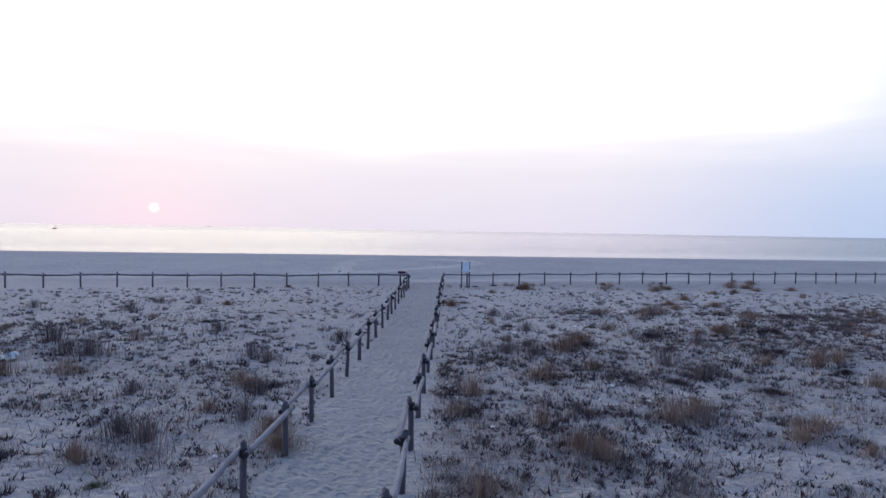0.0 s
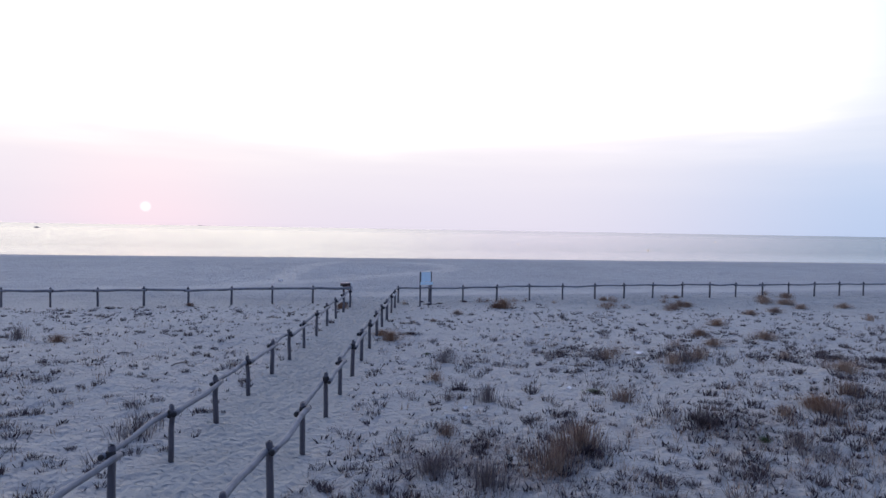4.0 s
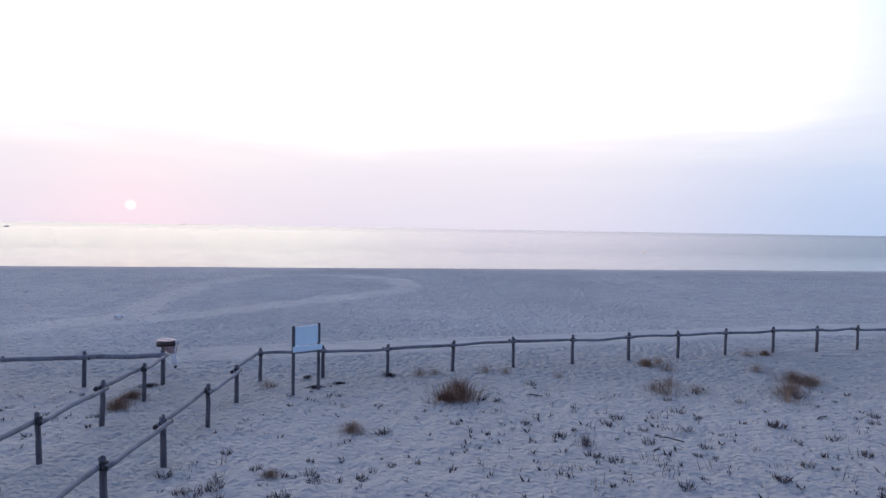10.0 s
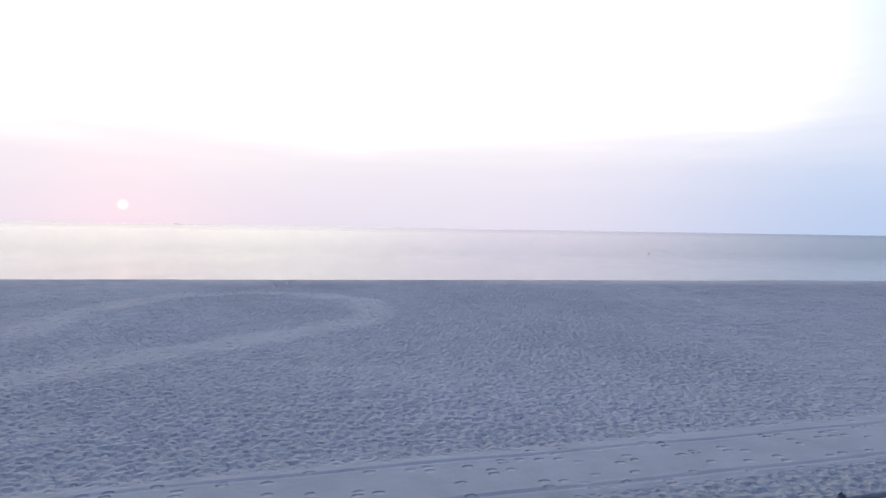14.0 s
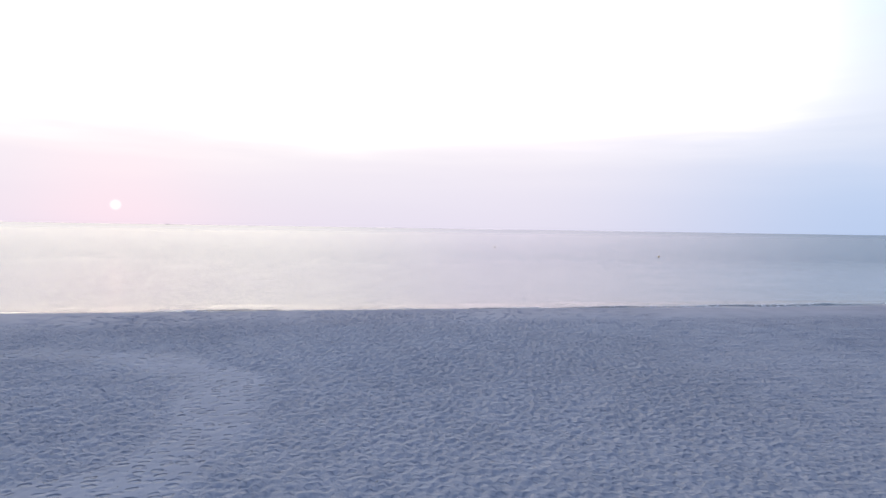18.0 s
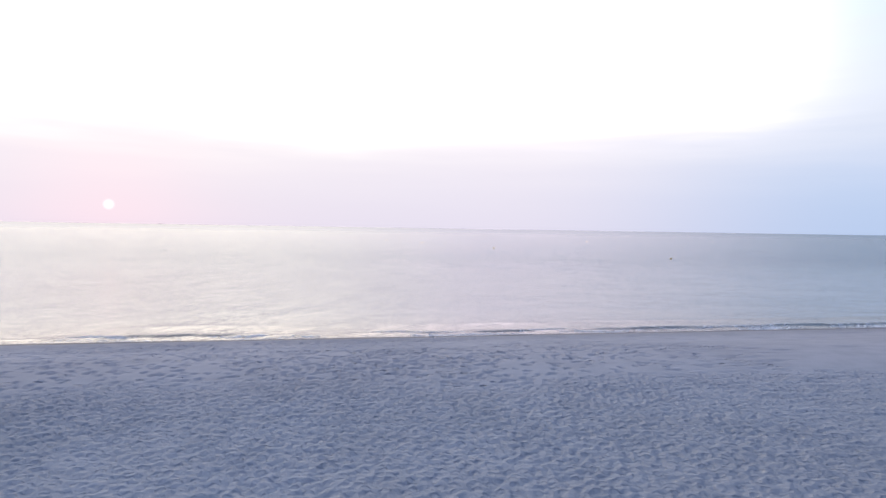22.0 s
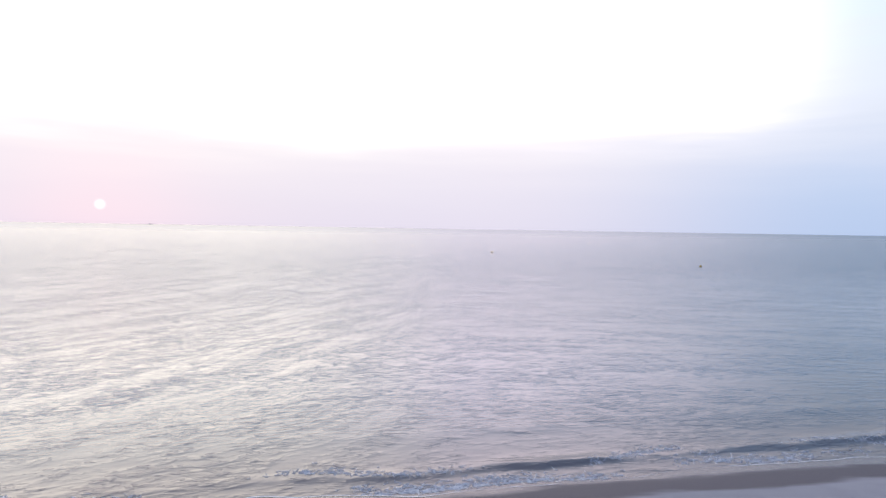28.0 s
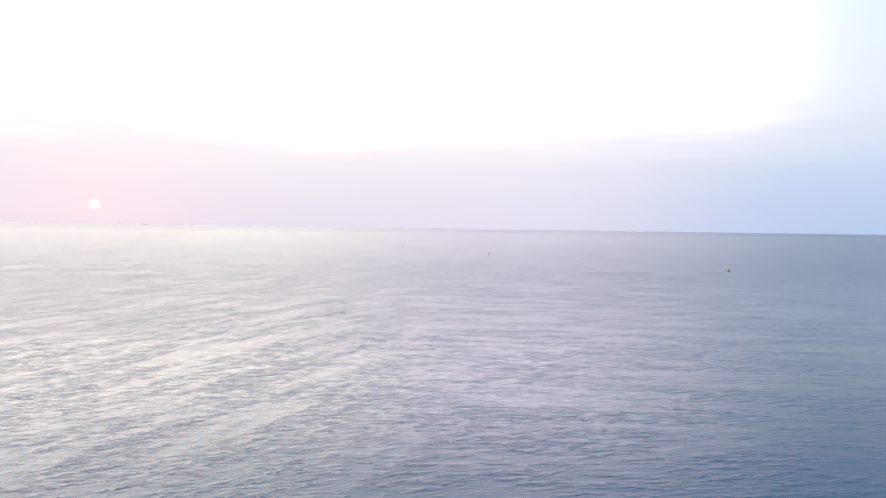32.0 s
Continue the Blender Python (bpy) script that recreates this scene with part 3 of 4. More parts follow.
def swell(x, y):
    yp = y - SHORE * np.clip(x, -900, 900)
    reach = 1 - smooth01(np.hypot(x - 10, y - 130), 70, 330)
    calm = 0.25 + 0.75 * smooth01(yp, 120.5, 126)
    east = smooth01(x, 2, 24)
    z = np.zeros(x.shape)
    for waves, share in ((WEST_WAVES, 1 - east), (EAST_WAVES, east)):
        for kk, cx, cy, ph, amp in waves:
            z += share * amp * np.sin(kk * (x * cx + y * cy) + ph)
    gust = 0.75 + 0.7 * value_noise(x, y, 17, 31)
    z = z * reach * calm * gust
    # the small wave that rolls on to the sand, higher in some places
    crest = 122.5 + value_noise(x, y * 0, 7, 5) + 0.5 * value_noise(x, y * 0, 1.6, 55) + 0.2 * value_noise(x, y * 0, 0.5, 56)
    high = 0.02 + 0.07 * np.clip(value_noise(x, y * 0, 5, 6) * 2, 0, 1) * (0.5 + value_noise(x, y * 0, 0.9, 57)) + 0.10 * np.exp(-((x + 7) / 4.5) ** 4) + 0.10 * np.exp(-((x - 16.5) / 2.6) ** 4) + 0.10 * np.exp(-((x - 29) / 6) ** 4) + 0.12 * np.exp(-((x - 50) / 14) ** 4)
    d = yp - crest
    z += high * np.where(d < 0, np.exp(-(d / 0.17) ** 2), np.exp(-(d / 0.60) ** 2))
    z += 0.3 * high * np.exp(-((yp - crest - 4.2) / 0.9) ** 2)
    return SEA + z + 0.02


sea = sheet("sea", graded(-4850, 4850, -26, 50, 0.28, 1.05, 220), graded(117, 4850, 118.6, 165, 0.19, 1.045, 220), swell, WATER, shear=True)
tagged(sea, "calm pale sea with small ripples", "sea", kind="structure")


def foam_patch(name, count, lo, hi, spread, size, seed, start=120.9):
    """Threads and flecks of foam, thin, forked and uneven, lying on the water's edge."""
    rng = np.random.default_rng(seed)
    verts, faces = [], []
    for _ in range(count):
        x = rng.uniform(lo, hi)
        if rng.uniform() > 0.30 + 2.2 * float(value_noise(np.array([x]), np.array([seed]), 4.0, 17)[0]):
            continue
        y = start + 0.35 * math.sin(x * 0.33) + 0.25 * math.sin(x * 0.9 + 1) + abs(rng.normal(0, spread)) + SHORE * x
        way, turn = rng.normal(0.14, 0.55) + (math.pi if rng.uniform() < 0.5 else 0), rng.normal(0, 0.5)
        steps = int(rng.integers(3, 9))
        k = len(verts)
        for i in range(steps + 1):
            w = size * rng.uniform(0.10, 0.42) * math.sin(math.pi * (i + 0.35) / (steps + 0.7))
            nx, ny = -math.sin(way), math.cos(way)
            verts += [(x - nx * w, y - ny * w, 0.0), (x, y, 0.012), (x + nx * w, y + ny * w, 0.0)]
            x, y = x + math.cos(way) * size * 0.9, y + math.sin(way) * size * 0.9
            way += turn * 0.5 + rng.normal(0, 0.45)
        for i in range(steps):
            j = k + 3 * i
            faces += [(j, j + 3, j + 4, j + 1), (j + 1, j + 4, j + 5, j + 2)]
    v = np.array(verts)
    v[:, 2] += np.maximum(swell(v[:, 0], v[:, 1]), land(v[:, 0], v[:, 1])) + 0.006
    return tagged(new(name, mesh_np(name, v, faces, FOAM, True)), "broken white foam along the water's edge", "foam", kind="stuff")


foam_patch("foam", 3600, 2, 40, 0.40, 0.055, 3)
foam_patch("foam", 1800, 2, 40, 0.28, 0.045, 9, 122.3)
foam_patch("foam", 1500, -60, 4, 0.4, 0.06, 4)
foam_patch("foam", 2200, -14, -1, 0.25, 0.07, 6, 122.2)
foam_patch("foam", 3000, 36, 120, 0.9, 0.12, 5)


def foam_lip():
    """The thin bright rim of the swash."""
    xs = np.arange(-70, 110, 0.12)
    base = 120.6 + 0.35 * np.sin(xs * 0.33) + 0.22 * np.sin(xs * 0.9 + 1) + value_noise(xs, xs * 0, 1.3, 8) * 0.3
    w = np.clip(0.015 + value_noise(xs, xs * 0, 2.2, 9) * 0.11 + value_noise(xs, xs * 0, 0.4, 19) * 0.05, 0.002, 0.12)
    ys0, ys1 = base + SHORE * xs, base + w + SHORE * xs
    z0 = np.maximum(land(xs, ys0), swell(xs, ys0)) + 0.012
    z1 = np.maximum(land(xs, ys1), swell(xs, ys1)) + 0.016
    n = len(xs)
    v = np.concatenate([np.stack([xs, ys0, z0], 1), np.stack([xs, ys1, z1], 1)])
    i = np.arange(n - 1)
    tagged(new("foam_rim", mesh_np("foam_rim", v, np.stack([i, i + 1, i + n + 1, i + n], 1), FOAM, True)), "thin white rim of foam on wet sand", "foam", kind="stuff")


foam_lip()


# ---- fences ----
def ground_at(x, y):
    return float(land(np.array([x]), np.array([y]))[0])


POST_MESHES = []
for k in range(6):
    rr = random.Random(50 + k)
    lean = [(0, 0, -0.25), (rr.uniform(-0.006, 0.006), rr.uniform(-0.006, 0.006), 0.25), (rr.uniform(-0.018, 0.018), rr.uniform(-0.015, 0.015), 0.6),
            (rr.uniform(-0.015, 0.015), rr.uniform(-0.015, 0.015), 0.9), (rr.uniform(-0.02, 0.02), rr.uniform(-0.02, 0.02), 1.055), (rr.uniform(-0.02, 0.02), rr.uniform(-0.02, 0.02), 1.075)]
    r0 = rr.uniform(0.052, 0.064)
    b = tube(lean, [r0 * 1.05, r0 * 1.05, r0, r0 * 0.97, r0 * 0.95, r0 * 0.72], 11, k, 0.05)
    me = bpy.data.meshes.new("post")
    bmesh.ops.recalc_face_normals(b, faces=b.faces)
    b.to_mesh(me)
    b.free()
    for p in me.polygons:
        p.use_smooth = True
    me.materials.append(POST_WOOD)
    POST_MESHES.append(me)


def binding_mesh():
    b = tube([(0, 0, -0.075), (0, 0, -0.03), (0, 0, 0.03), (0, 0, 0.075)], [0.066, 0.080, 0.080, 0.066], 10, 3, 0.12)
    me = bpy.data.meshes.new("binding")
    bmesh.ops.recalc_face_normals(b, faces=b.faces)
    b.to_mesh(me)
    b.free()
    me.materials.append(BINDING)
    return me


BIND = binding_mesh()


def fence(spots, label, seed, side_first=1, group="dune fences", thick=1.0):
    """Round posts in a row, one log rail a bay, lashed to alternate sides just under the tops."""
    rr = random.Random(seed)
    x0, y0 = spots[0]
    f = thing("post_and_rail_fence", (x0, y0, ground_at(x0, y0)), label, "fence", group)
    base = Vector((x0, y0, ground_at(x0, y0)))
    tops = []
    for i, (x, y) in enumerate(spots):
        z = ground_at(x, y) + rr.uniform(-0.03, 0.02)
        p = new("post", POST_MESHES[rr.randrange(6)])
        p.parent = f
        p.matrix_basis = Matrix.Translation(Vector((x, y, z)) - base) @ pose(0, 0, 0, rr.uniform(-1.8, 1.8), rr.uniform(-1.8, 1.8), rr.uniform(0, 360))
        tops.append(Vector((x, y, z + 0.905)) - base)
        c = new("binding", BIND)
        c.parent = f
        c.matrix_basis = Matrix.Translation(tops[-1] + Vector((0, 0, rr.uniform(-0.02, 0.02)))) @ pose(0, 0, 0, rr.uniform(-8, 8), rr.uniform(-8, 8), rr.uniform(0, 360))
    side = side_first
    for i, (a, b) in enumerate(zip(tops, tops[1:])):
        d = (b - a)
        length = d.length
        d.normalize()
        n = Vector((-d.y, d.x, 0)).normalized() * 0.085 * side
        over = (rr.uniform(0.10, 0.2), rr.uniform(0.10, 0.2))
        r0, r1 = rr.uniform(0.050, 0.062) * thick, rr.uniform(0.044, 0.056) * thick
        if rr.random() < 0.5:
            r0, r1 = r1, r0
        pts, rad = [], []
        amp, ph, sag = rr.uniform(0.006, 0.024), rr.uniform(0, 6), rr.uniform(-0.03, 0.02)
        m = 11
        dz0, dz1 = rr.uniform(-0.03, 0.025), rr.uniform(-0.03, 0.025)
        for k in range(m):
            t = k / (m - 1)
            s = -over[0] + t * (length + over[0] + over[1])
            q = a + d * s + n + Vector((0, 0, dz0 + (dz1 - dz0) * t + (b.z - a.z) * 0 + sag * math.sin(math.pi * t) + amp * 0.7 * math.sin(ph + t * 9)))
            q += Vector((-d.y, d.x, 0)) * amp * 0.8 * math.sin(ph * 2 + t * 7)
            pts.append(q - a)
            rad.append(r0 + (r1 - r0) * t + 0.003 * math.sin(ph + t * 23))
        bm = tube([Vector((p.dot(d), p.dot(Vector((-d.y, d.x, 0)).normalized()), p.z - d.z * 0)) for p in pts], rad, 9, seed + i, 0.05)
        bmesh.ops.rotate(bm, cent=(0, 0, 0), matrix=Matrix.Rotation(radians(90), 3, "Y"), verts=bm.verts)
        rail = part("rail", bm, RAIL_WOOD, f)
        for end, tip in ((0, pts[0]), (1, pts[-1])):
            inner = pts[1] if end == 0 else pts[-2]
            step = (tip - inner).normalized()
            cut = tube([tip - step * 0.03, tip - step * 0.005, tip + step * 0.006], [rad[-end] * 1.05, rad[-end] * 1.06, rad[-end] * 0.9], 9, seed + i + end, 0.05)
            bmesh.ops.translate(cut, vec=a, verts=cut.verts)
            part("sawn_end", cut, BINDING, f, "dark weathered sawn end")
        flat = math.atan2(d.y, d.x)
        rail.matrix_basis = Matrix.Translation(a) @ Matrix.Rotation(flat, 4, "Z") @ Matrix.Rotation(radians(-90), 4, "Y")
        side = -side
    return f


def along(ys, at, xs):
    return [(float(np.interp(y, at, xs)), y) for y in ys]


LEFT = along([2.9, 5.2, 7.5, 9.85, 12.22, 14.4, 16.58, 18.9, 21.3, 23.5, 25.9, 28.25, 30.6, 32.9, 35.2, 37.65, 40.2, 42.7, 45.2, 47.15, 49.2], [3, 9.8, 12.2, 14.4, 16.6, 19, 21.3, 30, 40, 50], [-3.32, -3.15, -3.08, -3.02, -2.93, -2.89, -2.84, -2.69, -2.66, -2.65])
RIGHT = along([3.5, 5.8, 8.1, 10.5, 12.55, 14.85, 17.15, 19.5, 21.7, 24.0, 26.4, 28.4, 30.65, 32.85, 35.3, 37.95, 40.3, 42.6, 45.1, 47.3, 49.7], [3, 8, 15, 20, 30, 40, 50], [-0.84, -0.70, -0.53, -0.40, -0.19, -0.11, 0.08])
LEFT[-1], LEFT[-2] = (-2.82, 49.2), (-2.6, 47.4)
fence(LEFT, "weathered grey log fence along the sandy path", 11, 1)
fence(RIGHT, "weathered grey log fence on the dune side of the path", 12, -1)
FAR_RIGHT = [(0.08, 49.7), (2.0, 50.2), (4.12, 50.5), (6.35, 51.25), (8.6, 52.0), (10.9, 52.6), (13.25, 53.25), (15.4, 53.8), (17.6, 54.4), (19.95, 55.05), (22.1, 55.5), (24.2, 55.95)]
while FAR_RIGHT[-1][0] < 62:
    FAR_RIGHT.append((FAR_RIGHT[-1][0] + 2.25, FAR_RIGHT[-1][1] + 0.54))
FAR_LEFT = [(-2.82, 49.2), (-5.05, 48.85), (-7.35, 48.3), (-9.6, 47.75), (-11.9, 47.15)]
while FAR_LEFT[-1][0] > -52:
    FAR_LEFT.append((FAR_LEFT[-1][0] - 2.3, FAR_LEFT[-1][1] - 0.55))
fence(FAR_RIGHT[1:], "long weathered log fence between dune and beach", 13, -1)
fence(FAR_LEFT[1:], "long weathered log fence closing off the dune grass", 14, 1, thick=1.3)


def lone_rail(a, b, seed, label, r=0.05):
    """The rail that ties a cross fence to the corner post of the path."""
    za, zb = ground_at(*a) + 0.905, ground_at(*b) + 0.905
    e = thing("corner_rail", (a[0], a[1], za), label, "fence rail", "dune fences")
    d = Vector((b[0] - a[0], b[1] - a[1], zb - za))
    pts = [d * t + Vector((0, -0.085, 0.015 * math.sin(t * 8))) for t in np.linspace(-0.05, 1.06, 9)]
    part("rail", tube(pts, [r] * 9, 9, seed, 0.05), RAIL_WOOD, e)


lone_rail((0.08, 49.7), (2.0, 50.2), 3, "short grey log rail joining two fences")
lone_rail((-5.05, 48.85), (-2.82, 49.2), 4, "thick grey log rail at the fence corner", 0.075)


# ---- notice board ----
def notice_board():
    x, y = 1.48, 48.0
    bx, by = 2.11, 48.66
    wide = math.hypot(bx - x, by - y)
    turn = math.degrees(math.atan2(by - y, bx - x))
    z = ground_at(x, y)
    e = thing("notice_board", (x, y, z), "blank pale blue notice board on two dark wooden posts", "sign", turn=turn)
    for px in (0, wide):
        b = slab(0.075, 0.075, 2.35, (px, 0, 0.875), 0.008)
        part("post", b, POST_WOOD, e, smooth=False)
    part("panel", slab(wide - 0.08, 0.022, 0.56, (wide / 2, -0.012, 1.735), 0.004), BOARD, e, "plain pale blue panel", False)
    part("batten", slab(wide + 0.13, 0.03, 0.17, (wide / 2 + 0.02, -0.056, 1.345), 0.004, Matrix.Rotation(radians(2), 4, "Y")), BOARD, e, "pale blue lower strip", False)
    part("crossbar", slab(wide - 0.07, 0.05, 0.05, (wide / 2, 0.03, 1.36), 0.006), POST_WOOD, e, "", False)


notice_board()


# ---- litter bin ----
def litter_bin():
    x, y = -3.48, 50.82
    z = ground_at(x, y)
    e = thing("litter_bin", (x, y, z), "dark wooden litter post with hoop and hanging plastic bags", "litter bin")
    part("post", tube([(0, 0, -0.2), (0.004, 0, 0.4), (0, 0.004, 0.98)], [0.068, 0.066, 0.064], 10, 5, 0.04), HOOP_BROWN, e)

    def ring(r0, r1, z0, z1, name, mat, label, squash=0.8):
        bm = bmesh.new()
        n = 28
        loops = []
        for r, zz in ((r1, z0), (r1, z1), (r0, z1), (r0, z0)):
            loops.append([bm.verts.new((0.14 + math.cos(2 * math.pi * k / n) * r, -0.02 + math.sin(2 * math.pi * k / n) * r * squash, zz + 0.02 * math.cos(2 * math.pi * k / n))) for k in range(n)])
        for i in range(4):
            a, b = loops[i], loops[(i + 1) % 4]
            for k in range(n):
                bm.faces.new((a[k], a[(k + 1) % n], b[(k + 1) % n], b[k]))
        return part(name, bm, mat, e, label)

    hoop = ring(0.305, 0.35, 0.90, 1.07, "hoop", HOOP_BROWN, "dark brown hoop", 0.85)
    # the liner: folded over the rim, sagging inside and hanging below it
    rr = random.Random(9)
    bm = bmesh.new()
    n, rows = 28, [(0.335, 1.075), (0.325, 1.09), (0.26, 1.082), (0.20, 1.06), (0.0, 1.045)]
    rings = []
    for r, zz in rows[:-1]:
        rings.append([bm.verts.new((0.14 + math.cos(2 * math.pi * k / n) * r * rr.uniform(0.97, 1.03), -0.02 + math.sin(2 * math.pi * k / n) * r * 0.85 * rr.uniform(0.97, 1.03), zz + rr.uniform(-0.012, 0.012))) for k in range(n)])
    mid = bm.verts.new((0.14, -0.02, 1.03))
    for a, b in zip(rings, rings[1:]):
        for k in range(n):
            bm.faces.new((a[k], a[(k + 1) % n], b[(k + 1) % n], b[k]))
    for k in range(n):
        bm.faces.new((rings[-1][k], rings[-1][(k + 1) % n], mid))
    part("liner_rim", bm, PLASTIC_PINK, e, "pinkish bag film over the rim")

    def bag(name, cx, cy, levels, mat, label, seed):
        r2 = random.Random(seed)
        b = bmesh.new()
        m = 16
        rs = []
        for zz, r, ox in levels:
            rs.append([b.verts.new((cx + ox + math.cos(2 * math.pi * k / m) * r * r2.uniform(0.8, 1.15), cy + math.sin(2 * math.pi * k / m) * r * 0.8 * r2.uniform(0.8, 1.15), zz + r2.uniform(-0.012, 0.012))) for k in range(m)])
        for p, q in zip(rs, rs[1:]):
            for k in range(m):
                b.faces.new((p[k], p[(k + 1) % m], q[(k + 1) % m], q[k]))
        b.faces.new(rs[0]), b.faces.new(rs[-1][::-1])
        return part(name, b, mat, e, label)

    bag("bag", 0.2, -0.05, [(0.93, 0.27, -0.04), (0.85, 0.24, 0.02), (0.76, 0.20, 0.07), (0.66, 0.14, 0.12), (0.61, 0.05, 0.14)], PLASTIC_PINK, "sagging pinkish bin bag", 3)
    tail = bag("loose_bag", 0.40, -0.10, [(1.10, 0.07, 0.05), (1.02, 0.05, 0.06), (0.90, 0.03, 0.05), (0.72, 0.035, 0.02), (0.62, 0.06, 0.0), (0.50, 0.10, 0.0), (0.38, 0.12, 0.02), (0.27, 0.10, 0.03), (0.21, 0.04, 0.04)], PLASTIC_WHITE, "knotted white plastic bag", 4)
    part("bag_knot", tube([(0.43, -0.10, 0.24), (0.45, -0.11, 0.19), (0.43, -0.10, 0.15)], [0.03, 0.05, 0.03], 7, 2, 0.2), BINDING, tail, "dark rubbish in the bag's end")


litter_bin()


# ---- dune plants ----
def blades(count, height, spread, lean, width, rng, bend=0.5, flat=1.0):
    """Bent tapering blades as one vertex and face array, thinning out towards the rim."""
    a = rng.uniform(0, 2 * np.pi, count)
    r = np.abs(rng.normal(0, 0.62, count)) * spread * (0.85 + 0.18 * np.sin(a * 3 + rng.uniform(0, 6)))
    bx, by = np.cos(a) * r, np.sin(a) * r * flat
    out = rng.normal(0, 1, count) * 0.9 + a
    h = height * rng.uniform(0.45, 1.1, count) * np.clip(1.1 - 0.35 * r / max(spread, 1e-6), 0.4, 1.1)
    tilt = lean * rng.uniform(0.2, 1.2, count) * (0.5 + 0.7 * r / max(spread, 1e-6))
    dx, dy = np.cos(out), np.sin(out)
    w = width * rng.uniform(0.6, 1.3, count)
    side = rng.uniform(0, 2 * np.pi, count)
    sx, sy = np.cos(side) * w, np.sin(side) * w
    mx, my, mz = bx + dx * tilt * h * 0.4, by + dy * tilt * h * 0.4, h * 0.58
    tx, ty, tz = bx + dx * tilt * h * (0.9 + bend), by + dy * tilt * h * (0.9 + bend), h * (1 - 0.25 * bend * np.clip(tilt, 0, 1.4))
    v = np.stack([np.stack([bx - sx, by - sy, -0.03 + 0 * h], 1), np.stack([bx + sx, by + sy, -0.03 + 0 * h], 1), np.stack([mx - sx * 0.8, my - sy * 0.8, mz], 1),
                  np.stack([mx + sx * 0.8, my + sy * 0.8, mz], 1), np.stack([tx, ty, tz], 1)], 1).reshape(-1, 3)
    i = np.arange(count)[:, None] * 5
    f = np.concatenate([i + np.array([[0, 1, 3]]), i + np.array([[0, 3, 2]]), i + np.array([[2, 3, 4]])])
    return v, f


def spikes(count, height, spread, lean, width, rng):
    """Short stiff leaves, one triangle each."""
    a = rng.uniform(0, 2 * np.pi, count)
    r = np.sqrt(rng.uniform(0, 1, count)) * spread
    bx, by = np.cos(a) * r, np.sin(a) * r
    out = a + rng.normal(0, 0.8, count)
    h = height * rng.uniform(0.4, 1.1, count)
    t = lean * rng.uniform(0.2, 1.2, count) * h
    side = rng.uniform(0, 2 * np.pi, count)
    w = width * rng.uniform(0.6, 1.4, count)
    v = np.stack([np.stack([bx - np.cos(side) * w, by - np.sin(side) * w, 0 * h - 0.02], 1), np.stack([bx + np.cos(side) * w, by + np.sin(side) * w, 0 * h - 0.02], 1),
                  np.stack([bx + np.cos(out) * t, by + np.sin(out) * t, h], 1)], 1).reshape(-1, 3)
    return v, np.arange(count * 3).reshape(-1, 3)


def twigs(count, height, spread, rng):
    """A low, stiff, branching dead herb."""
    v, f = blades(count, height, spread * 0.4, 1.5, 0.004, rng, 0.1)
    v2, f2 = blades(count * 2, height * 0.45, spread, 0.9, 0.007, rng, 0.0)
    return np.concatenate([v, v2]), np.concatenate([f, f2 + len(v)])


def variants(kind, count, seed):
    out = []
    for k in range(count):
        rng = np.random.default_rng(seed + k)
        if kind == "tussock":
            out.append(blades(760, 0.40, 0.55, 0.85, 0.0026, rng, 0.8, 0.8))
        elif kind == "tall":
            out.append(blades(210, 0.48, 0.56, 0.45, 0.0046, rng, 0.35, 0.75))
        elif kind == "mat":
            out.append(blades(420, 0.16, 0.50, 1.3, 0.0065, rng, 0.3, 0.65))
        elif kind == "tuft":
            out.append(spikes(10, 0.075, 0.075, 1.3, 0.0085, rng))
        elif kind == "wisp":
            out.append(spikes(9, 0.20, 0.14, 0.55, 0.0055, rng))
        elif kind == "bush":
            out.append(spikes(44, 0.22, 0.16, 0.85, 0.0065, rng))
        elif kind == "speck":
            out.append(spikes(5, 0.06, 0.045, 1.4, 0.015, rng))
        elif kind == "cushion":
            out.append(spikes(52, 0.115, 0.12, 0.8, 0.0075, rng))
        elif kind == "wispy":
            out.append(blades(230, 0.44, 0.60, 0.75, 0.0024, rng, 0.7, 0.8))
        elif kind == "twig":
            out.append(twigs(8, 0.17, 0.11, rng))
    return out


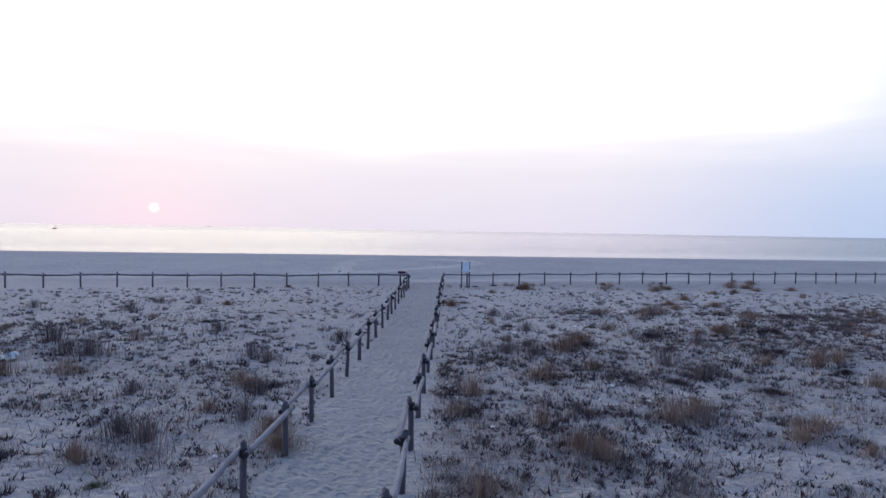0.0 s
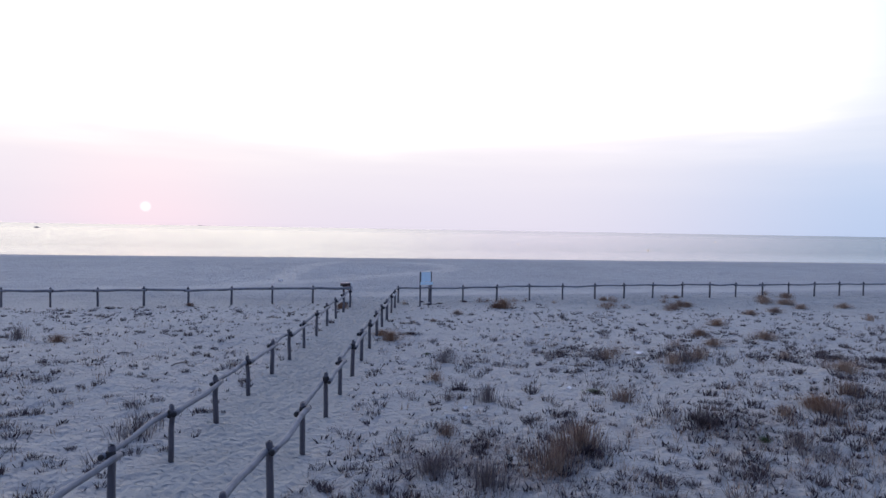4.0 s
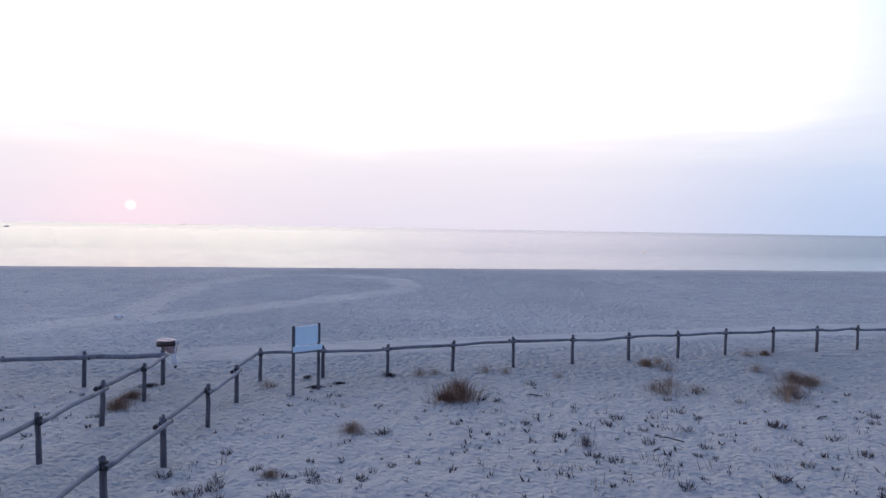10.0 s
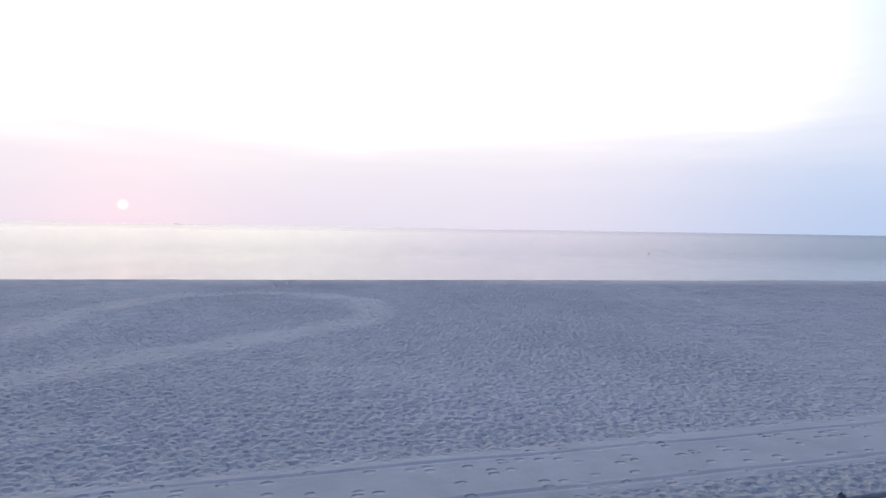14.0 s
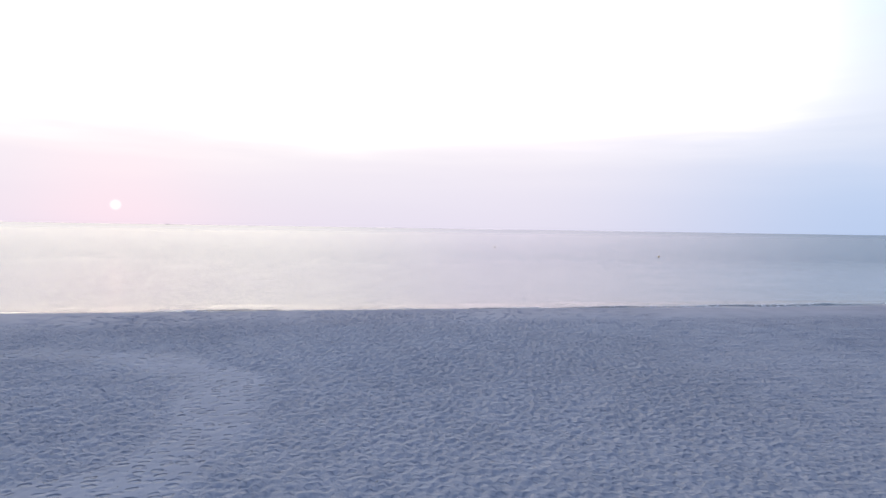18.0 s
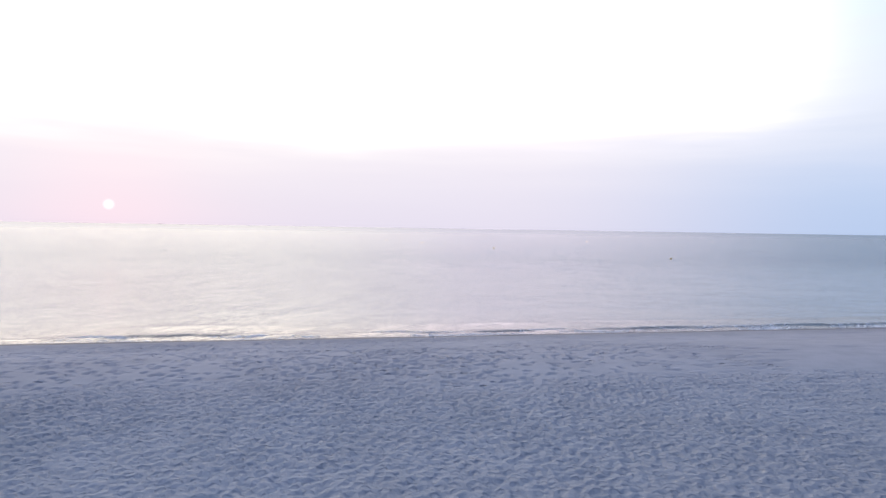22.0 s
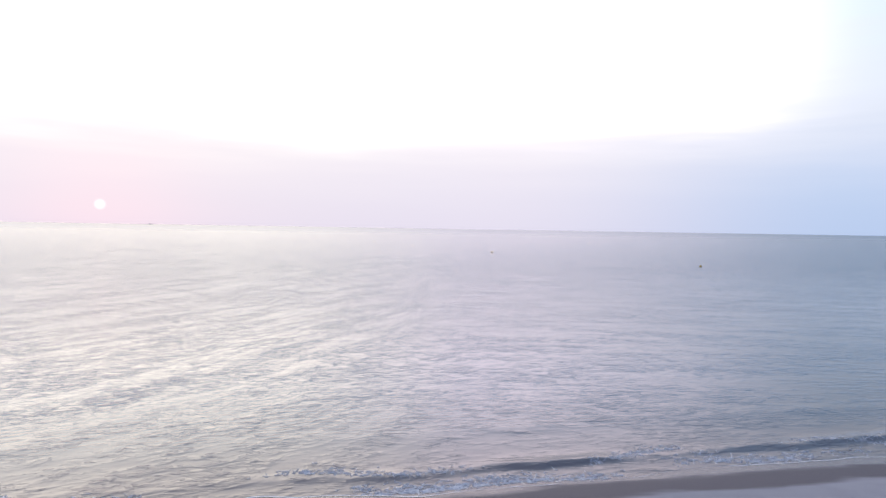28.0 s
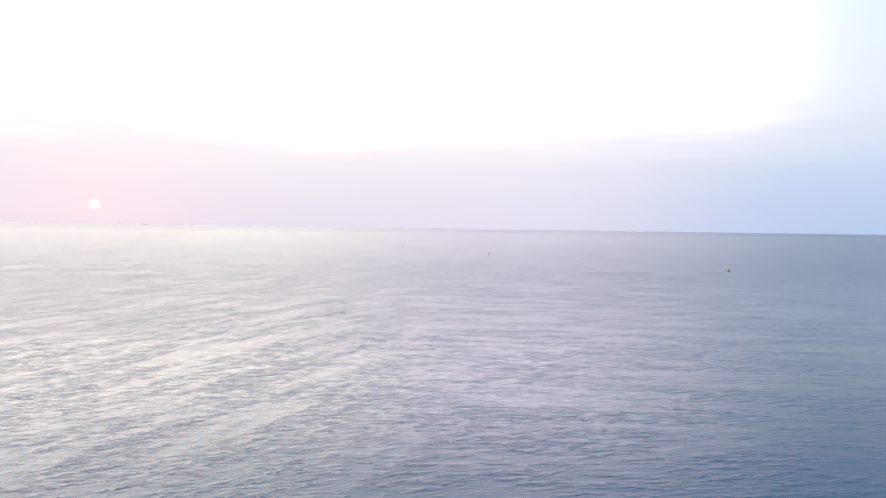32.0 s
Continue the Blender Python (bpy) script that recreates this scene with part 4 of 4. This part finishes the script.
def scatter(name, kind, mat, tries, seed, label, size=(0.6, 1.4), power=1.0, area=(-38, 46, -8, 58), plant="dune plants", share=None):
    rng = np.random.default_rng(seed)
    x = rng.uniform(area[0], area[1], tries)
    y = area[2] + (area[3] - area[2]) * rng.uniform(0, 1, tries) ** 1.15
    clump = np.clip(0.5 + value_noise(x, y, 1.9, seed) * (0.9 if kind == "speck" else 1.7), 0, 1)
    grown = np.clip(density(x, y), 0, 1) if share is None else share(x, y)
    keep = rng.uniform(0, 1, tries) < grown ** power * clump
    x, y = x[keep], y[keep]
    z = land(x, y) + relief(x, y) * 0.7
    forms = variants(kind, 7, seed * 3)
    pick = rng.integers(0, 7, len(x))
    turn, sc = rng.uniform(0, 6.283, len(x)), rng.uniform(size[0], size[1], len(x))
    vs, fs, base = [], [], 0
    for k, (v, f) in enumerate(forms):
        idx = np.where(pick == k)[0]
        if not len(idx):
            continue
        c, s = np.cos(turn[idx])[:, None], np.sin(turn[idx])[:, None]
        px = (v[None, :, 0] * c - v[None, :, 1] * s) * sc[idx, None] + x[idx, None]
        py = (v[None, :, 0] * s + v[None, :, 1] * c) * sc[idx, None] + y[idx, None]
        pz = v[None, :, 2] * sc[idx, None] + z[idx, None]
        vs.append(np.stack([px, py, pz], 2).reshape(-1, 3))
        fs.append((f[None] + (np.arange(len(idx)) * len(v))[:, None, None]).reshape(-1, 3) + base)
        base += len(vs[-1])
    ob = new(name, mesh_np(name, np.concatenate(vs), np.concatenate(fs), mat))
    return tagged(ob, label, plant, kind="stuff")


scatter("dead_leaf_specks", "speck", DARK_HERB, 180000, 76, "dark dead leaves and seedlings dotted over dune sand", (0.8, 2.1), 0.7)


def herb_share(x, y):
    """Upright herbs: well spaced on the landward slope, few near the path and the fences."""
    off = smooth01(np.abs(x + 1.45), 1.6, 7.0)
    seaward = 1 - smooth01(y - 0.30 * np.clip(x, -8, 20), 30, 38)
    return smooth01(y, 12, 30) * np.where(x > -1.4, 1.0, 0.3) * (0.15 + 0.85 * off) * seaward * (np.abs(x + 1.45) > 1.6)


scatter("dark_upright_herbs", "bush", DARK_HERB, 4600, 77, "dark upright dead herbs well spaced on dune sand", (0.55, 1.35), 1.0, (-30, 40, 6, 48), share=herb_share)
scatter("brown_upright_herbs", "bush", GREY_HERB, 2600, 78, "brownish upright dead herbs well spaced on dune sand", (0.6, 1.5), 1.0, (-30, 40, 6, 48), share=herb_share)
scatter("dark_herb_cushions", "cushion", DARK_HERB, 52000, 79, "low dark dead herb cushions dotted over dune sand", (0.45, 1.5), 0.65)
scatter("dark_herb_tufts", "tuft", DARK_HERB, 85000, 71, "small dark dead herb tufts scattered over dune sand")
scatter("grey_herb_tufts", "tuft", GREY_HERB, 90000, 72, "small grey dune herbs scattered over sand")
scatter("dry_grass_wisps", "wisp", TAN_GRASS, 140000, 73, "thin dry tan grass wisps on the dune", (0.6, 1.5), 1.2)
scatter("dead_twigs", "twig", DARK_HERB, 12000, 74, "stiff dark dead stalks standing in sand", (0.6, 1.5))
scatter("grey_grass_wisps", "wisp", GREY_HERB, 140000, 75, "greyish dry grass wisps on the dune", (0.7, 1.6), 1.2)


def plant_meshes(kind, mat, seed, count=4):
    return [mesh_np(kind, *variants(kind, 1, seed + 10 * k)[0], mat) for k in range(count)]


TUSSOCK = plant_meshes("tussock", RUST_GRASS, 200)
TAN_TUSSOCK = plant_meshes("tussock", TAN_GRASS, 240)
WISPY = plant_meshes("wispy", TAN_GRASS, 260)
TALL = plant_meshes("tall", TAN_GRASS, 300)
TALL_GREY = plant_meshes("tall", GREY_HERB, 340)
MATS = plant_meshes("mat", DARK_HERB, 400)
GREEN = plant_meshes("mat", GREEN_HERB, 440, 2)


def plant(name, meshes, x, y, size, label, group, rr, squash=1.0):
    ob = new(name, meshes[rr.randrange(len(meshes))])
    ob.matrix_basis = pose(x, y, ground_at(x, y), 0, 0, rr.uniform(0, 360)) @ Matrix.Diagonal((size * squash, size, size * rr.uniform(0.85, 1.1), 1))
    return tagged(ob, label, "grass" if "grass" in name else "shrub", group)


PR = random.Random(5)
for x, y, s in [(0.55, 37.0, 1.15), (6.4, 47.8, 1.6), (6.0, 47.5, 0.9), (13.6, 52.35, 0.75), (19.3, 54.5, 0.6), (-11.7, 46.9, 0.6), (-2.95, 46.6, 0.85), (-3.0, 47.6, 0.8), (0.05, 38.1, 0.8), (12.0, 26.6, 1.0), (11.8, 26.2, 0.8), (16.6, 42.2, 1.0), (14.3, 39.0, 0.9), (-12.4, 35.6, 0.8)]:
    plant("rusty_grass_tussock", TUSSOCK, x, y, s, "rusty brown dry grass tussock on bare sand", "grass tussocks", PR)
for x, y, s in [(16.8, 48.6, 1.1), (17.8, 50.0, 1.2), (18.2, 49.8, 0.9), (24.7, 52.9, 1.2), (25.5, 52.0, 1.3), (25.3, 49.7, 1.0), (25.7, 55.2, 0.9), (27.9, 56.0, 1.2), (3.6, 44.7, 0.66), (2.3, 42.0, 0.45), (13.6, 36.0, 1.0), (17.0, 38.4, 1.2), (15.4, 30.7, 1.2),
                (-3.3, 12.6, 1.2), (-3.7, 13.6, 1.1), (-5.4, 17.4, 1.1), (20.5, 46.5, 0.9), (22.5, 47.6, 1.0), (28.5, 50.5, 1.1)]:
    plant("tan_grass_tussock", TAN_TUSSOCK, x, y, s, "pale tan dry grass tussock beside the fence", "grass tussocks", PR)
for x, y, s in [(5.2, 50.5, 0.8), (5.7, 50.7, 0.6), (7.5, 51.1, 0.7), (8.2, 51.0, 0.6), (14.1, 51.6, 0.9), (14.2, 52.7, 0.9), (12.8, 48.5, 1.1), (12.6, 48.9, 0.8), (18.5, 54.4, 0.8), (9.9, 50.4, 0.5), (17.4, 51.6, 0.9),
                (16.3, 47.8, 1.0), (24.1, 52.0, 1.2), (25.8, 51.7, 1.2), (27.2, 57.6, 1.2), (9.1, 34.1, 1.0), (11.7, 35.0, 1.1), (11.3, 32.6, 1.0), (3.6, 45.0, 0.6), (0.5, 48.9, 0.7), (13.3, 49.4, 1.0), (13.9, 48.7, 0.8)]:
    plant("wispy_grass_tuft", WISPY, x, y, s, "thin wispy pale dry grass tuft on sand", "grass tussocks", PR)
for x, y, s in [(2.9, 12.6, 1.3), (3.3, 12.3, 1.1), (5.6, 14.7, 1.2), (0.9, 17.0, 1.2), (3.3, 18.7, 1.2), (4.6, 22.8, 1.3), (5.4, 23.9, 1.4), (4.9, 23.4, 1.1), (5.5, 24.4, 1.0), (2.4, 14.4, 1.0), (8.5, 33.2, 1.0), (10.5, 32.2, 1.0), (11.8, 33.1, 1.1), (11.9, 25.8, 0.9), (8.1, 13.6, 1.1), (12.5, 20.4, 1.3), (7.4, 27.5, 1.0), (13.5, 20.9, 1.2), (0.4, 15.0, 1.0)]:
    plant("tall_dry_grass", TALL, x, y, s, "upright dry tan grass clump on the dune", "dry grass clumps", PR)
for x, y, s in [(-14.2, 36.0, 1.1), (-16.3, 35.7, 1.1), (-9.3, 25.6, 1.2), (-16.0, 31.6, 1.3), (-21.8, 32.9, 1.1), (-5.9, 20.9, 1.1), (-11.8, 20.6, 1.5), (-12.7, 20.9, 1.3), (-6.2, 12.9, 1.5), (-6.9, 13.2, 1.2), (-14.2, 22.4, 1.5), (10.9, 32.3, 1.0), (3.8, 27.9, 1.0), (7.5, 20.4, 1.2), (6.3, 14.5, 1.2), (-4.9, 16.6, 1.1)]:
    plant("grey_grass_clump", TALL_GREY, x, y, s, "greyish brown dry grass clump on the dune", "dry grass clumps", PR)
for x, y, s in [(13.7, 26.3, 1.2), (14.3, 26.5, 1.0), (18.4, 33.1, 1.3), (19.0, 33.2, 1.1), (11.6, 22.0, 1.2), (12.2, 22.2, 0.9), (-10.5, 27.5, 0.8), (3.1, 29.0, 0.7), (1.3, 38.5, 0.7), (1.5, 50.1, 0.5), (4.2, 50.5, 0.6), (2.65, 49.4, 0.45), (11.7, 40.3, 0.6), (2.0, 48.9, 0.5), (-3.1, 48.9, 0.6), (16.8, 33.5, 0.9), (7.0, 18.2, 0.8), (9.3, 17.1, 0.9)]:
    plant("dark_scrub_mat", MATS, x, y, s, "low dark scrub mat on pale sand", "scrub mats", PR, 1.3)
for x, y, s in [(6.9, 28.5, 0.75), (-6.0, 10.6, 0.5), (2.1, 34.1, 0.4), (9.4, 24.2, 0.5)]:
    plant("green_shrub", GREEN, x, y, s, "small pale green dune shrub", "green shrubs", PR)
# the rest of the clumps thicken the overgrown stretches
placed = 0
while placed < 210:
    x, y = PR.uniform(-30, 40), 5 + 40 * PR.random() ** 1.3
    if PR.random() > float(density(np.array([x]), np.array([y]))[0]) * 0.8 or abs(x + 1.4) < 1.9:
        continue
    placed += 1
    k = PR.random()
    if k < 0.42:
        plant("tall_dry_grass", TALL, x, y, PR.uniform(0.5, 1.2), "upright dry tan grass clump on the dune", "dry grass clumps", PR)
    elif k < 0.86:
        plant("grey_grass_clump", TALL_GREY, x, y, PR.uniform(0.5, 1.3), "greyish brown dry grass clump on the dune", "dry grass clumps", PR)
    else:
        plant("dark_scrub_mat", MATS, x, y, PR.uniform(0.4, 1.1), "low dark scrub mat on pale sand", "scrub mats", PR, 1.2)


# ---- litter ----
def scrap(name, x, y, sx, sy, mat, label, seed, rise=0.05):
    rr = random.Random(seed)
    bm = bmesh.new()
    bmesh.ops.create_grid(bm, x_segments=5, y_segments=5, size=0.5)
    for v in bm.verts:
        v.co = Vector((v.co.x * sx, v.co.y * sy, rr.uniform(0, rise)))
    bmesh.ops.solidify(bm, geom=bm.faces[:], thickness=0.012)
    me = bpy.data.meshes.new(name)
    bm.to_mesh(me)
    bm.free()
    me.materials.append(mat)
    ob = new(name, me)
    ob.matrix_basis = pose(x, y, ground_at(x, y) + 0.01, rr.uniform(-8, 8), rr.uniform(-8, 8), rr.uniform(0, 360))
    return tagged(ob, label, "litter", "scraps of litter")


for k, (x, y, s) in enumerate([(9.9, 33.8, 0.3), (4.9, 17.6, 0.16), (5.3, 24.6, 0.16), (6.3, 29.1, 0.15), (-4.0, 15.6, 0.15), (3.2, 27.0, 0.14), (18.6, 31.0, 0.3), (-4.4, 12.0, 0.12), (1.2, 14.0, 0.12), (5.5, 16.2, 0.13)]):
    scrap("crumpled_scrap", x, y, s, s * 0.7, PLASTIC_WHITE, "crumpled white plastic scrap lying among dune plants", k, s * 0.35)
scrap("plastic_bag", -10.2, 61.6, 0.36, 0.3, PLASTIC_WHITE, "crumpled white plastic bag lying on the beach", 41, 0.24)
scrap("plastic_sheet", -14.0, 19.9, 0.8, 0.45, BLUE_PLASTIC, "weathered blue-green plastic sheet lying on the dune", 30, 0.12)
for k, (x, y, ln) in enumerate([(8.9, 48.0, 0.5), (11.6, 44.2, 0.6), (-6.0, 31.0, 0.7), (10.6, 43.5, 0.35), (-9.0, 33.5, 0.5), (4.1, 46.6, 0.5), (16.0, 46.0, 0.6)]):
    t = PR.uniform(0, 3.1)
    b = tube([(0, 0, 0.01), (ln * 0.3, 0.03, 0.03), (ln * 0.7, -0.02, 0.03), (ln, 0.05, 0.01)], [0.012, 0.018, 0.016, 0.008], 7, k, 0.15)
    ob = part("driftwood_stick", b, CARD)
    ob.matrix_basis = pose(x, y, ground_at(x, y), 0, 0, math.degrees(t))
    tagged(ob, "grey driftwood stick lying on sand", "driftwood", "driftwood sticks")


# ---- on the water ----
def buoy(x, y, size, label):
    e = thing("mooring_buoy", (x, y, SEA), label, "buoy", "line of buoys")
    bm = bmesh.new()
    bmesh.ops.create_uvsphere(bm, u_segments=20, v_segments=12, radius=0.5 * size)
    bmesh.ops.scale(bm, vec=(1, 1, 0.86), verts=bm.verts)
    bmesh.ops.translate(bm, vec=(0, 0, 0.22 * size), verts=bm.verts)
    part("float", bm, BUOY_YELLOW, e)
    part("collar", tube([(0, 0, -0.02 * size), (0, 0, 0.06 * size), (0, 0, 0.12 * size)], [0.47 * size, 0.505 * size, 0.49 * size], 20, 1, 0.0), BUOY_DARK, e, "dark algae band at the waterline")
    part("eye", tube([(0, 0, 0.58 * size), (0, 0, 0.66 * size)], [0.11 * size, 0.07 * size], 8, 1, 0.0), BUOY_DARK, e, "dark lifting eye")


for x, y, s in [(-3.3, 442.2, 0.66), (16.6, 385.3, 0.66), (43.5, 320.7, 0.66), (127.1, 477.8, 0.66), (83.9, 248.3, 0.6), (229.0, 511.0, 0.66)]:
    buoy(x, y, s, "faded yellow mooring buoy floating on calm sea")


def hull(length, beam, high, bow=0.3):
    bm = bmesh.new()
    n = 12
    top, low = [], []
    for k in range(n + 1):
        t = k / n
        w = beam / 2 * (1 - max(0, (t - (1 - bow)) / bow) ** 1.8) * (0.85 + 0.15 * min(1, t * 5))
        sheer = high * (1 + 0.35 * t * t)
        top.append((bm.verts.new(((t - 0.5) * length, w, sheer)), bm.verts.new(((t - 0.5) * length, -w, sheer))))
        low.append((bm.verts.new(((t - 0.5) * length * 0.93, w * 0.7, -0.3 * high)), bm.verts.new(((t - 0.5) * length * 0.93, -w * 0.7, -0.3 * high))))
    for a, b, c, d in zip(top, top[1:], low, low[1:]):
        bm.faces.new((a[0], b[0], d[0], c[0]))
        bm.faces.new((b[1], a[1], c[1], d[1]))
        bm.faces.new((a[1], b[1], b[0], a[0]))
    bm.faces.new((top[0][0], low[0][0], low[0][1], top[0][1]))
    return bm


def boat(name, x, y, length, beam, high, turn, label, category, cabin):
    e = thing(name, (x, y, SEA), label, category, turn=turn)
    part("hull", hull(length, beam, high), HULL_HAZED, e, smooth=False)
    cx, lx, hz = cabin
    part("wheelhouse", slab(lx, beam * 0.6, hz, (cx * length, 0, high * 1.1 + hz / 2), 0.05 * hz), CABIN_HAZED, e, "grey wheelhouse", False)
    part("mast", tube([(cx * length, 0, high + hz), (cx * length, 0, high + hz * 1.9)], [0.03 * hz, 0.015 * hz], 6, 1, 0), HULL_HAZED, e)


boat("fishing_boat", -481.0, 765.0, 7.0, 2.3, 0.9, 172, "small dark fishing boat under way offshore", "boat", (-0.12, 1.7, 1.0))
boat("cargo_ship", -1600.0, 4230.0, 26.0, 6.0, 2.2, 0, "distant grey cargo ship on the horizon", "ship", (-0.34, 4.5, 3.0))
